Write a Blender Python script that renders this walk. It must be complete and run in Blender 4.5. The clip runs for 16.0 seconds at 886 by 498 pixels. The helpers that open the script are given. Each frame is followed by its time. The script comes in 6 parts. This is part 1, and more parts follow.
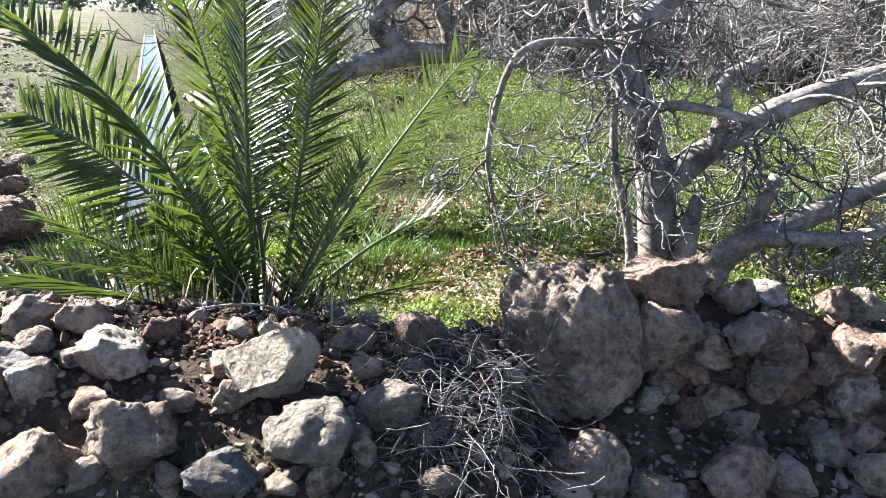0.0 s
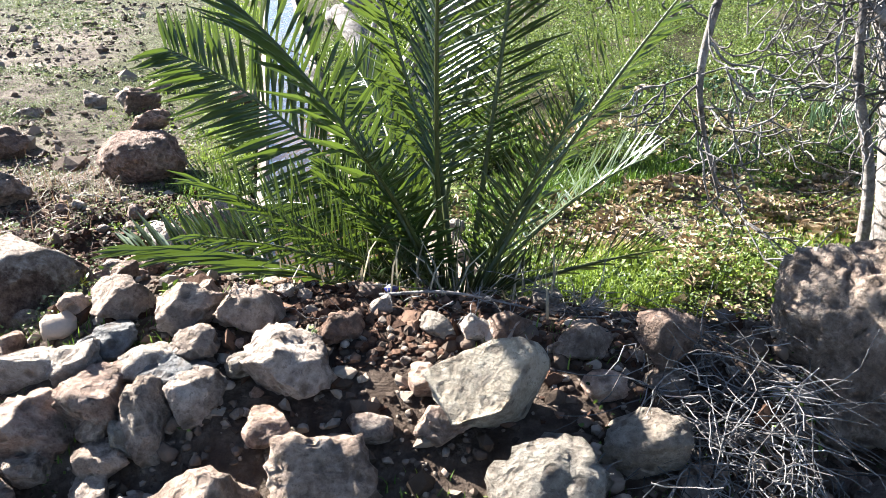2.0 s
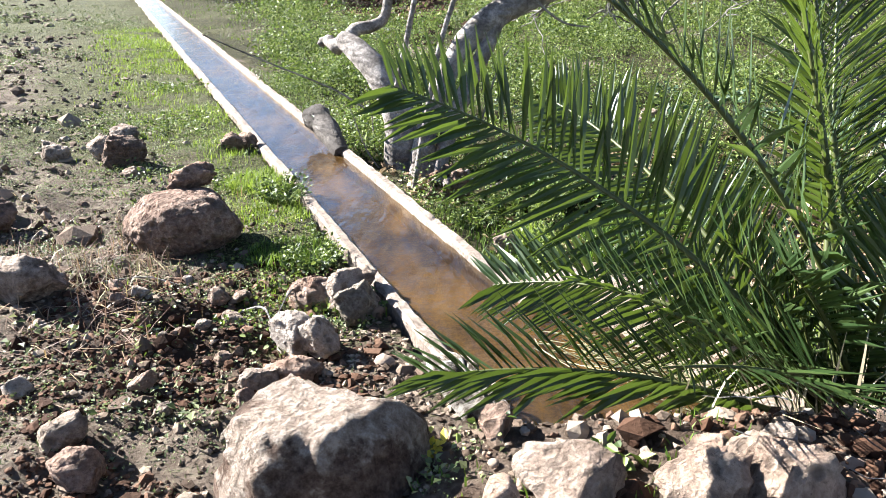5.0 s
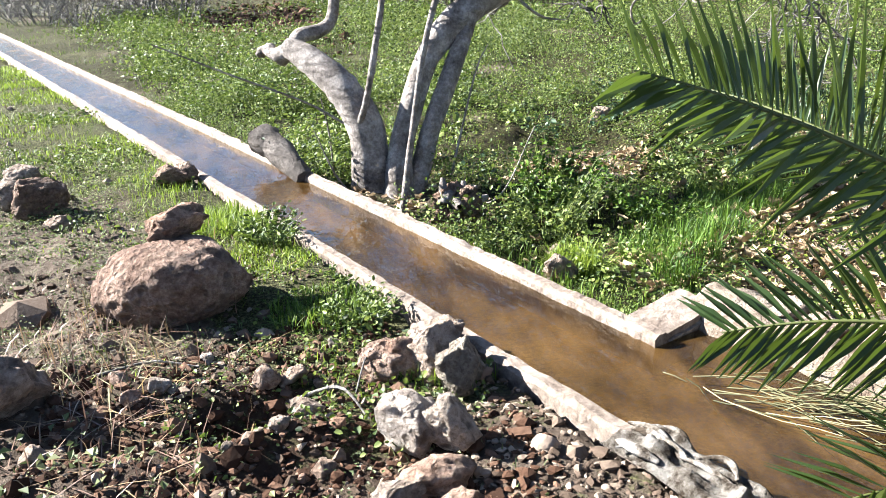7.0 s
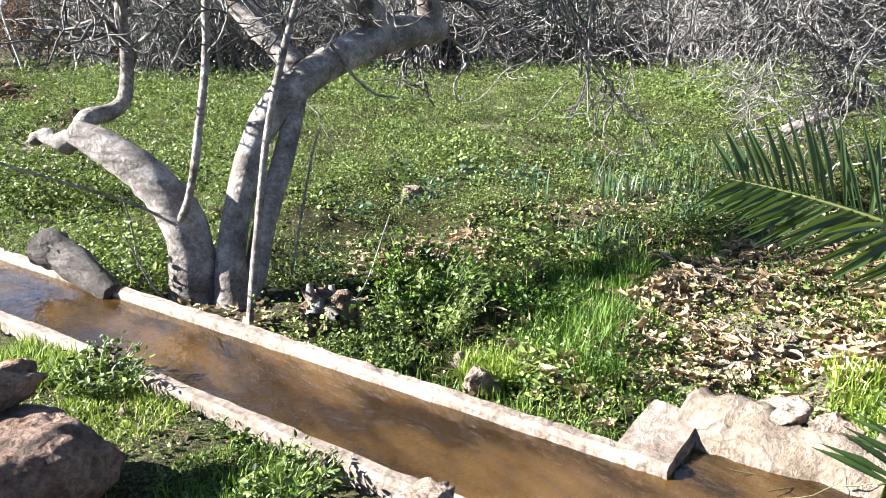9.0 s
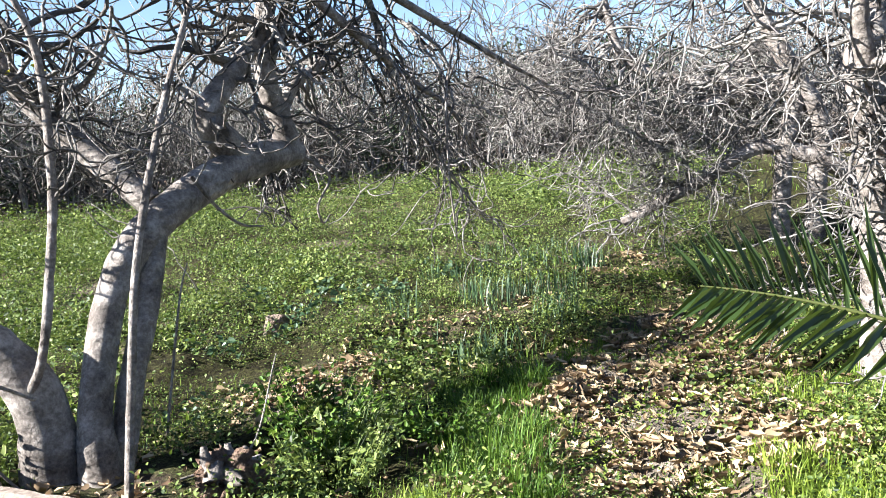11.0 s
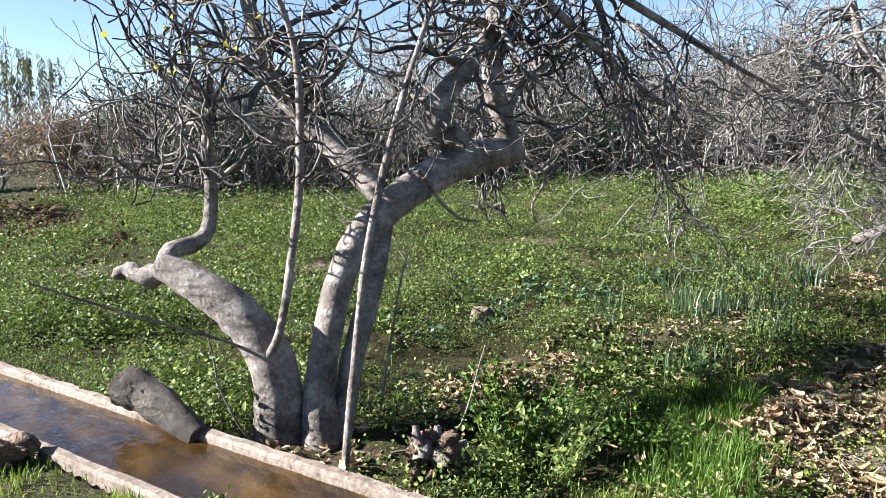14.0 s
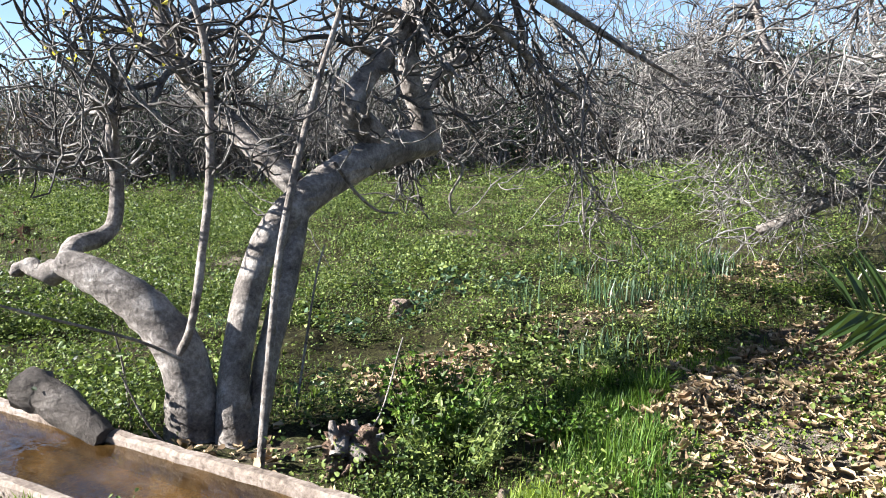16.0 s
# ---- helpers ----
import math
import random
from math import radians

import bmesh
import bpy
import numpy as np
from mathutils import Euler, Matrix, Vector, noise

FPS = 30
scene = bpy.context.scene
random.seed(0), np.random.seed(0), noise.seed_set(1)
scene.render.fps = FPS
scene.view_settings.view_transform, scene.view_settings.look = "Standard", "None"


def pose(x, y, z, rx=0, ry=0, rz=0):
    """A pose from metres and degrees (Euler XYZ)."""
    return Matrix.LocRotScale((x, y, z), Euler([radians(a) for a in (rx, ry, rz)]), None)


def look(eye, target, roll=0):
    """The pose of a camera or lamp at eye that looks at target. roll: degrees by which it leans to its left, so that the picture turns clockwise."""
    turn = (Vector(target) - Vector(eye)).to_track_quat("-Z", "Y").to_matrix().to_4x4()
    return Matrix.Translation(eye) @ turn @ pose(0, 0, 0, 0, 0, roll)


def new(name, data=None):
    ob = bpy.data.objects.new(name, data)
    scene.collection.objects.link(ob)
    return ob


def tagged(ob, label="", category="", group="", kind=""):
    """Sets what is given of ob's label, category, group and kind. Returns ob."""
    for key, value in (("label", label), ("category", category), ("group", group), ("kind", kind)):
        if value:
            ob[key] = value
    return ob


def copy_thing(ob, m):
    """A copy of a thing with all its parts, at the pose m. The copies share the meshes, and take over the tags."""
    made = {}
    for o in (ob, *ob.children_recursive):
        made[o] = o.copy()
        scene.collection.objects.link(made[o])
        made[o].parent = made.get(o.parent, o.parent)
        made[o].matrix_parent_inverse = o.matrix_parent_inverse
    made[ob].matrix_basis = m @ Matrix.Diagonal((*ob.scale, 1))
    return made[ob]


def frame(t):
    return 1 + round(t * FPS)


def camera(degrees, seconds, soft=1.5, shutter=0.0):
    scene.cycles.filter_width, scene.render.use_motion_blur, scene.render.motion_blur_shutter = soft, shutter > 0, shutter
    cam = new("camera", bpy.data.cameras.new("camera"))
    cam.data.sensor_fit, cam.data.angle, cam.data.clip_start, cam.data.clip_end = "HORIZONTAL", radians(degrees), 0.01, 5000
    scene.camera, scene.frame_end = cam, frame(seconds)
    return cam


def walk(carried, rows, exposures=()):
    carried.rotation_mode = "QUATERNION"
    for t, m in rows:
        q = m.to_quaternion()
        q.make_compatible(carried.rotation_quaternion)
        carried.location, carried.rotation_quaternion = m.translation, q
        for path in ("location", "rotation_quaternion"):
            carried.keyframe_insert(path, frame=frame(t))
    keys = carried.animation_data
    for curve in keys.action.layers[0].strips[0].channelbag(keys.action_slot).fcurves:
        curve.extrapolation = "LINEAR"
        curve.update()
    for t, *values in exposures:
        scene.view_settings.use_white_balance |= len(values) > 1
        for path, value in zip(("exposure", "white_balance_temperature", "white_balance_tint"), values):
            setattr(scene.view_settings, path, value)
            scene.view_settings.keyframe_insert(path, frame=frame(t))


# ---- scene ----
cam = camera(57.3, 16.0, soft=0.6)
METRES, EYE = 5.9, 1.5
ROWS = [
    (0.0, 0.0, 0.0, 0.0, 0.8, -15.7, -2.86),
    (0.5, -0.0286, 0.0332, 0.0005, 2.74, -17.5, -4.29),
    (1.0, -0.0436, 0.0727, -0.0055, 8.72, -20.1, -1.84),
    (1.5, -0.0467, 0.1051, -0.0008, 9.88, -21.91, 0.37),
    (2.0, -0.0675, 0.1198, -0.0019, 8.65, -22.43, 0.13),
    (2.5, -0.1209, 0.1361, 0.0037, 7.95, -20.1, -1.36),
    (3.0, -0.1664, 0.1526, -0.0007, 14.21, -20.14, -0.53),
    (3.5, -0.2162, 0.1798, -0.0063, 13.49, -21.27, 0.43),
    (6.0, -0.4298, 0.2982, -0.0338, -11.35, -19.86, 0.7),
    (6.5, -0.4698, 0.3379, -0.0427, -12.22, -19.68, 1.61),
    (7.0, -0.5042, 0.4062, -0.0489, -13.67, -19.85, 1.87),
    (7.5, -0.5373, 0.4423, -0.0479, -21.69, -20.3, -0.63),
    (8.0, -0.5667, 0.4775, -0.0454, -23.0, -20.06, 0.08),
    (8.5, -0.5726, 0.5364, -0.0507, -24.54, -18.92, 1.59),
    (9.0, -0.5861, 0.5715, -0.05, -33.11, -15.35, 0.57),
    (11.5, -0.6106, 0.6513, -0.0415, -46.13, -7.28, 4.83),
    (12.0, -0.6209, 0.6513, -0.0396, -36.29, -7.32, 2.34),
    (12.5, -0.6254, 0.6521, -0.0367, -28.28, -7.54, 1.72),
    (13.0, -0.6253, 0.6501, -0.0363, -28.1, -7.58, 1.34),
    (13.5, -0.6249, 0.6471, -0.0358, -29.52, -7.04, 2.15),
    (14.0, -0.6242, 0.6452, -0.0368, -31.7, -7.63, 2.0),
    (14.5, -0.6222, 0.6465, -0.037, -33.35, -7.98, 1.76),
    (15.0, -0.6208, 0.6463, -0.0371, -34.67, -8.0, 2.05),
    (15.5, -0.6199, 0.6458, -0.0369, -35.7, -7.88, 2.35),
    (16.0, -0.6185, 0.6462, -0.0376, -37.29, -8.36, 1.7),
]
walk(cam, [(t, pose(0, 0, EYE) @ pose(METRES * x, METRES * y, METRES * z, 90 + pitch, roll, yaw)) for t, x, y, z, yaw, pitch, roll in ROWS],
     [(0.0, 3.03), (0.5, 3.24), (1.5, 3.14), (2.5, 2.93), (3.5, 2.76), (6.0, 2.88), (9.0, 2.78), (11.5, 2.48), (12.5, 2.35), (13.0, 2.26), (16.0, 2.27)])

# ---- light ----
SUN_WAY = Vector((-0.74, 0.45, 0.51)).normalized()      # towards the sun
world = bpy.data.worlds.new("sky")
scene.world = world
world.use_nodes = True
sky = world.node_tree.nodes.new("ShaderNodeTexSky")
sky.sky_type, sky.sun_disc = "NISHITA", False
sky.sun_elevation = math.asin(SUN_WAY.z)
sky.sun_rotation = math.atan2(SUN_WAY.x, SUN_WAY.y)
sky.air_density, sky.dust_density, sky.ozone_density = 0.6, 0.2, 1.6
world.node_tree.nodes["Background"].inputs["Strength"].default_value = 0.05
world.node_tree.links.new(sky.outputs["Color"], world.node_tree.nodes["Background"].inputs["Color"])
sun = new("sun", bpy.data.lights.new("sun", "SUN"))
sun.data.energy, sun.data.angle, sun.data.color = 5.0, radians(0.53), (1.0, 0.985, 0.955)
sun.matrix_world = look((0, 0, 30), Vector((0, 0, 30)) - SUN_WAY)


# ---- materials ----
class Nodes:
    """Short names for the nodes of one material."""

    def __init__(self, name):
        self.mat = bpy.data.materials.new(name)
        self.mat.use_nodes = True
        self.nt = self.mat.node_tree
        self.bsdf = self.nt.nodes["Principled BSDF"]
        self.out = self.nt.nodes["Material Output"]

    def node(self, kind, **inputs):
        n = self.nt.nodes.new("ShaderNode" + kind)
        for key, value in inputs.items():
            self.feed(n, key, value)
        return n

    def feed(self, n, key, value):
        socket = n.inputs[int(key[1:])] if key[0] == "i" and key[1:].isdigit() else n.inputs[key]
        if isinstance(value, bpy.types.NodeSocket):
            self.nt.links.new(value, socket)
        else:
            socket.default_value = value

    def noise(self, where, scale, detail=5.0, rough=0.6):
        n = self.node("TexNoise", Vector=where, Scale=scale, Detail=detail, Roughness=rough)
        return n.outputs["Fac"]

    def ramp(self, value, stops):
        n = self.node("ValToRGB", Fac=value)
        r = n.color_ramp
        while len(r.elements) < len(stops):
            r.elements.new(0.5)
        for e, (p, c) in zip(r.elements, stops):
            e.position, e.color = p, (*c, 1)
        return n.outputs["Color"]

    def mix(self, fac, a, b, mode="MIX"):
        n = self.nt.nodes.new("ShaderNodeMix")
        n.data_type, n.blend_type = "RGBA", mode
        for i, v in ((0, fac), (6, a), (7, b)):
            if isinstance(v, bpy.types.NodeSocket):
                self.nt.links.new(v, n.inputs[i])
            else:
                n.inputs[i].default_value = v if i == 0 else (*v, 1)
        return n.outputs[2]

    def math(self, op, a, b=0.0):
        n = self.nt.nodes.new("ShaderNodeMath")
        n.operation = op
        self.feed(n, "i0", a)
        self.feed(n, "i1", b)
        return n.outputs[0]

    def finish(self, colour, rough=0.8, bump=None, depth=0.02, strength=0.6, specular=0.3):
        self.feed(self.bsdf, "Base Color", colour if isinstance(colour, bpy.types.NodeSocket) else (*colour, 1))
        self.feed(self.bsdf, "Roughness", rough)
        self.feed(self.bsdf, "Specular IOR Level", specular)
        if bump is not None:
            b = self.node("Bump", Height=bump, Distance=depth, Strength=strength)
            self.feed(self.bsdf, "Normal", b.outputs["Normal"])
        return self.mat


def place(n, kind="Object"):
    return n.node("TexCoord").outputs[kind]


def spot(n):
    return n.node("NewGeometry").outputs["Position"]


def stone_material(name, dark, mid, pale, dirt=(0.15, 0.108, 0.08)):
    n = Nodes(name)
    w = spot(n)
    big, fine = n.noise(w, 5.0, 4), n.noise(w, 38.0, 8, 0.72)
    c = n.ramp(n.math("ADD", n.math("MULTIPLY", big, 0.45), n.math("MULTIPLY", fine, 0.55)),
               [(0.38, dark), (0.49, mid), (0.60, pale)])
    rnd = n.node("ObjectInfo").outputs["Random"]
    hue = n.ramp(rnd, [(0.0, (0.82, 0.78, 0.74)), (0.35, (1.0, 0.97, 0.93)), (0.7, (1.06, 0.95, 0.87)), (1.0, (0.9, 0.9, 0.9))])
    c = n.mix(1.0, c, hue, "MULTIPLY")
    stain = n.ramp(n.noise(w, 9.0, 6, 0.7), [(0.50, (0, 0, 0)), (0.62, (1, 1, 1))])
    c = n.mix(n.math("MULTIPLY", stain, 0.6), c, dirt)
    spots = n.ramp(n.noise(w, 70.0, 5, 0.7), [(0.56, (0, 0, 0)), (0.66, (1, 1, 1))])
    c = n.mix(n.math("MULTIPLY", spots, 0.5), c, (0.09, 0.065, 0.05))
    bent = n.mix(0.06, w, n.node("TexNoise", Vector=w, Scale=9.0, Detail=5.0).outputs["Color"])
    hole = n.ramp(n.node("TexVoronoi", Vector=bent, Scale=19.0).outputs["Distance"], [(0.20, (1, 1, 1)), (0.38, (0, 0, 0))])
    # The shade inside the bumped holes is painted into the colour here.
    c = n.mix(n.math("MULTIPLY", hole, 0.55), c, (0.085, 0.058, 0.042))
    pits = n.math("SUBTRACT", n.node("TexVoronoi", Vector=w, Scale=46.0).outputs["Distance"], n.math("MULTIPLY", hole, 1.6))
    h = n.math("ADD", n.math("MULTIPLY", fine, 0.8), n.math("ADD", n.math("MULTIPLY", pits, 0.25), n.noise(w, 13.0, 6, 0.65)))
    return n.finish(c, 0.9, h, 0.10, 1.0, 0.2)


def two_tone_boulder_material():
    n = Nodes("two_tone_limestone")
    w = spot(n)
    big, fine = n.noise(w, 7.0, 5, 0.65), n.noise(w, 38.0, 8, 0.72)
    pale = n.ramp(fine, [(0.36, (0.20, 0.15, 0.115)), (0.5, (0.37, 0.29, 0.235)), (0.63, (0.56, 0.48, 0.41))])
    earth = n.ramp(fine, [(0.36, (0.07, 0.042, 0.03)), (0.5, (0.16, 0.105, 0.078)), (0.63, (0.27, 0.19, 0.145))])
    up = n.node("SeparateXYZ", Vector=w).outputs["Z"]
    # Pale colour above, brown below about z 0.3, with a noisy border.
    brown_part = n.ramp(n.math("ADD", n.math("SUBTRACT", up, 0.30), n.math("MULTIPLY", n.math("SUBTRACT", big, 0.5), 0.9)), [(0.0, (1, 1, 1)), (0.06, (0, 0, 0))])
    c = n.mix(brown_part, pale, earth)
    pits = n.node("TexVoronoi", Vector=w, Scale=46.0).outputs["Distance"]
    h = n.math("ADD", fine, n.math("ADD", n.math("MULTIPLY", pits, 0.3), big))
    return n.finish(c, 0.92, h, 0.15, 1.0, 0.15)


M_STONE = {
    "e": two_tone_boulder_material(),
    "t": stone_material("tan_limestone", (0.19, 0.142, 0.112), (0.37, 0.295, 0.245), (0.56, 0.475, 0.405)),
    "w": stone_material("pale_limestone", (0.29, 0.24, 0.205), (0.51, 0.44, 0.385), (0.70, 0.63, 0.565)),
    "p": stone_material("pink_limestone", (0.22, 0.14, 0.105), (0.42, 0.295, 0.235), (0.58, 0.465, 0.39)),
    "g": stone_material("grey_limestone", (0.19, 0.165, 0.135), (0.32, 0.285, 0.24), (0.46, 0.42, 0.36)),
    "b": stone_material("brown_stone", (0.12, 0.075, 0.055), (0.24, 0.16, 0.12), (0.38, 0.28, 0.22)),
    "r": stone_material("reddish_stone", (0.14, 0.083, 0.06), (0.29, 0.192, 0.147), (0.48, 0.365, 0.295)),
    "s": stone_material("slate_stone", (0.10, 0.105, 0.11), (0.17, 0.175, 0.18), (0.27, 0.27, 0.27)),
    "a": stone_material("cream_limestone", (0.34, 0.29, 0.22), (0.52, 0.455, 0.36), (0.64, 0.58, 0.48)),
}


def ground_material():
    n = Nodes("ground_soil_and_turf")
    w = spot(n)
    green = n.node("Attribute")
    green.attribute_name = "green"
    dry = n.node("Attribute")
    dry.attribute_name = "dry"
    a, b, f = n.noise(w, 1.6, 5), n.noise(w, 14.0, 7, 0.7), n.noise(w, 60.0, 6, 0.7)
    soil = n.ramp(n.math("ADD", n.math("MULTIPLY", a, 0.5), n.math("MULTIPLY", b, 0.5)),
                  [(0.34, (0.028, 0.019, 0.013)), (0.5, (0.10, 0.071, 0.053)), (0.64, (0.24, 0.19, 0.148))])
    pale = n.ramp(n.math("ADD", n.math("MULTIPLY", a, 0.4), n.math("MULTIPLY", b, 0.6)),
                  [(0.36, (0.06, 0.046, 0.035)), (0.5, (0.165, 0.137, 0.108)), (0.63, (0.35, 0.30, 0.245))])
    soil = n.mix(dry.outputs["Fac"], soil, pale)
    damp_shade = n.node("Attribute")
    damp_shade.attribute_name = "damp_shade"
    # Darkens moist dug soil, and also paints shade on the bank.
    soil = n.mix(n.math("MULTIPLY", damp_shade.outputs["Fac"], 0.9), soil, (0.034, 0.017, 0.010))
    # The near-black end paints the shade in gaps between weeds.
    turf = n.ramp(n.math("ADD", n.math("MULTIPLY", b, 0.5), n.math("MULTIPLY", f, 0.5)),
                  [(0.40, (0.012, 0.008, 0.005)), (0.51, (0.034, 0.032, 0.012)), (0.62, (0.095, 0.10, 0.032))])
    turf = n.mix(dry.outputs["Fac"], turf, n.ramp(f, [(0.38, (0.03, 0.03, 0.014)), (0.5, (0.095, 0.10, 0.045)), (0.62, (0.22, 0.21, 0.11))]))
    edge = n.math("ADD", green.outputs["Fac"], n.math("ADD", n.math("MULTIPLY", n.math("SUBTRACT", b, 0.5), 1.3), n.math("MULTIPLY", n.math("SUBTRACT", n.noise(w, 0.35, 6, 0.7), 0.5), 0.9)))
    mask = n.ramp(edge, [(0.4, (0, 0, 0)), (0.62, (1, 1, 1))])
    c = n.mix(mask, soil, turf)
    h = n.math("ADD", n.math("MULTIPLY", b, 1.0), n.math("MULTIPLY", f, 0.5))
    return n.finish(c, 0.95, h, 0.08, 1.0, 0.1)


def leaf_material(name, stops, glow=0.35, rough=0.45, specular=0.4, by="island", tint=0.16):
    """Thin leaves: gloss above, light let through."""
    n = Nodes(name)
    rnd = n.node("NewGeometry").outputs["Random Per Island"] if by == "island" else n.node("ObjectInfo").outputs["Random"]
    c = n.ramp(n.math("ADD", n.math("MULTIPLY", rnd, 0.5), n.math("MULTIPLY", n.noise(spot(n), 1.3, 4), 0.5)), stops)
    n.finish(c, rough, None, specular=specular)
    t = n.node("BsdfTranslucent", Color=n.mix(tint, c, (0.5, 0.7, 0.05)) if glow > 0.2 else c)
    m = n.node("MixShader", Fac=glow)
    n.nt.links.new(n.bsdf.outputs[0], m.inputs[1])
    n.nt.links.new(t.outputs[0], m.inputs[2])
    n.nt.links.new(m.outputs[0], n.out.inputs[0])
    return n.mat


def bark_material(name, dark, mid, pale, ring=26.0, vary=False):
    n = Nodes(name)
    w = spot(n)
    a, f = n.noise(w, 6.0, 5), n.noise(w, 45.0, 7, 0.7)
    c = n.ramp(n.math("ADD", n.math("MULTIPLY", a, 0.6), n.math("MULTIPLY", f, 0.4)), [(0.36, dark), (0.5, mid), (0.64, pale)])
    if vary:
        rnd = n.node("NewGeometry").outputs["Random Per Island"]
        # The darkest twigs carry the shade of the inner crown in their colour.
        c = n.mix(1.0, c, n.ramp(rnd, [(0.0, (0.30, 0.28, 0.27)), (0.45, (0.75, 0.73, 0.72)), (1.0, (1.5, 1.47, 1.43))]), "MULTIPLY")
    wave = n.node("TexWave", Vector=w, Scale=ring / 6.0, Distortion=9.0, Detail=3.0)
    wave.wave_type, wave.bands_direction = "BANDS", "Z"
    h = n.math("ADD", f, n.math("MULTIPLY", wave.outputs["Fac"], 0.35))
    return n.finish(c, 0.8, h, 0.02, 0.9, 0.25)


def concrete_material():
    n = Nodes("weathered_concrete")
    w = spot(n)
    a, f = n.noise(w, 3.0, 5), n.noise(w, 30.0, 8, 0.7)
    c = n.ramp(n.math("ADD", n.math("MULTIPLY", a, 0.45), n.math("MULTIPLY", f, 0.55)),
               [(0.36, (0.075, 0.055, 0.042)), (0.49, (0.19, 0.152, 0.125)), (0.63, (0.32, 0.272, 0.235))])
    return n.finish(c, 0.88, f, 0.02, 0.7, 0.2)


def mortar_material():
    n = Nodes("pale_lime_mortar")
    w = spot(n)
    a, f = n.noise(w, 5.0, 5, 0.65), n.noise(w, 42.0, 8, 0.7)
    c = n.ramp(n.math("ADD", n.math("MULTIPLY", a, 0.55), n.math("MULTIPLY", f, 0.45)),
               [(0.38, (0.085, 0.06, 0.042)), (0.49, (0.165, 0.13, 0.10)), (0.63, (0.27, 0.228, 0.188))])
    bent = n.mix(0.22, w, n.node("TexNoise", Vector=w, Scale=4.0, Detail=4.0).outputs["Color"])
    crack = n.node("TexVoronoi", Vector=bent, Scale=7.0)
    crack.feature = "DISTANCE_TO_EDGE"
    line = n.ramp(crack.outputs["Distance"], [(0.01, (1, 1, 1)), (0.028, (0, 0, 0))])
    c = n.mix(n.math("MULTIPLY", line, 0.6), c, (0.10, 0.07, 0.05))
    return n.finish(c, 0.9, f, 0.03, 0.8, 0.2)


def bed_material():
    n = Nodes("silty_bed_caustics")
    w = spot(n)
    m = n.node("Mapping", Vector=w, Rotation=(0, 0, radians(-20)), Scale=(1.0, 0.3, 1.0))
    a, f = n.noise(m.outputs[0], 7.0, 6, 0.65), n.noise(w, 34.0, 7, 0.75)
    # Sand tones; the bright streaks paint rippled sunlight on the bed.
    c = n.ramp(n.math("ADD", n.math("MULTIPLY", a, 0.5), n.math("MULTIPLY", f, 0.5)),
               [(0.42, (0.14, 0.070, 0.022)), (0.5, (0.41, 0.225, 0.072)), (0.58, (0.74, 0.49, 0.21))])
    return n.finish(c, 0.9, f, 0.02, 0.5, 0.1)


def water_material():
    """Shallow brown water: clear tint below, sky and sun mirrored above."""
    n = Nodes("muddy_water")
    w = spot(n)
    m = n.node("Mapping", Vector=w, Rotation=(0, 0, radians(20)), Scale=(1.0, 0.35, 1.0))
    h = n.math("ADD", n.noise(m.outputs[0], 11.0, 3, 0.5), n.math("MULTIPLY", n.noise(m.outputs[0], 34.0, 2, 0.5), 0.5))
    b = n.node("Bump", Height=h, Distance=0.05, Strength=0.28)
    clear = n.node("BsdfTransparent", Color=(0.92, 0.77, 0.48, 1))
    silt = n.node("BsdfDiffuse", Color=(0.38, 0.21, 0.07, 1))
    cloud = n.math("MULTIPLY", n.ramp(n.noise(m.outputs[0], 4.5, 5, 0.6), [(0.4, (0.25, 0.25, 0.25)), (0.64, (1, 1, 1))]), 0.18)
    body = n.node("MixShader", Fac=cloud)
    n.nt.links.new(clear.outputs[0], body.inputs[1])
    n.nt.links.new(silt.outputs[0], body.inputs[2])
    gloss = n.node("BsdfGlossy", Roughness=0.08, Normal=b.outputs[0])
    fres = n.node("Fresnel", IOR=1.48, Normal=b.outputs[0])
    mix = n.node("MixShader", Fac=fres.outputs[0])
    n.nt.links.new(body.outputs[0], mix.inputs[1])
    n.nt.links.new(gloss.outputs[0], mix.inputs[2])
    n.nt.links.new(mix.outputs[0], n.out.inputs[0])
    return n.mat


def cloth_material():
    n = Nodes("muddy_sackcloth")
    w = spot(n)
    a = n.noise(w, 14.0, 6, 0.7)
    c = n.ramp(a, [(0.40, (0.05, 0.038, 0.028)), (0.5, (0.17, 0.15, 0.128)), (0.60, (0.31, 0.29, 0.265))])
    return n.finish(c, 0.95, n.math("ADD", a, n.noise(w, 70.0, 4, 0.7)), 0.02, 0.8, 0.1)


M_GROUND = ground_material()
M_BARK = bark_material("fig_bark", (0.05, 0.04, 0.034), (0.18, 0.155, 0.138), (0.40, 0.36, 0.33))
M_TWIG = bark_material("grey_twigs", (0.075, 0.069, 0.065), (0.18, 0.17, 0.162), (0.35, 0.336, 0.322), 60, True)
# Darker copy of the grey twigs: their backlit look is put into the colour.
M_DIMTWIG = bark_material("backlit_fig_twigs", (0.05, 0.046, 0.043), (0.125, 0.117, 0.11), (0.27, 0.258, 0.242), 60, True)
M_CUT = bark_material("old_dark_wood", (0.03, 0.024, 0.02), (0.075, 0.062, 0.053), (0.16, 0.14, 0.125))
M_STALK = leaf_material("drowned_stalks", [(0.2, (0.06, 0.065, 0.03)), (0.5, (0.16, 0.15, 0.075)), (0.8, (0.33, 0.29, 0.17))], 0.1, 0.6, 0.3)
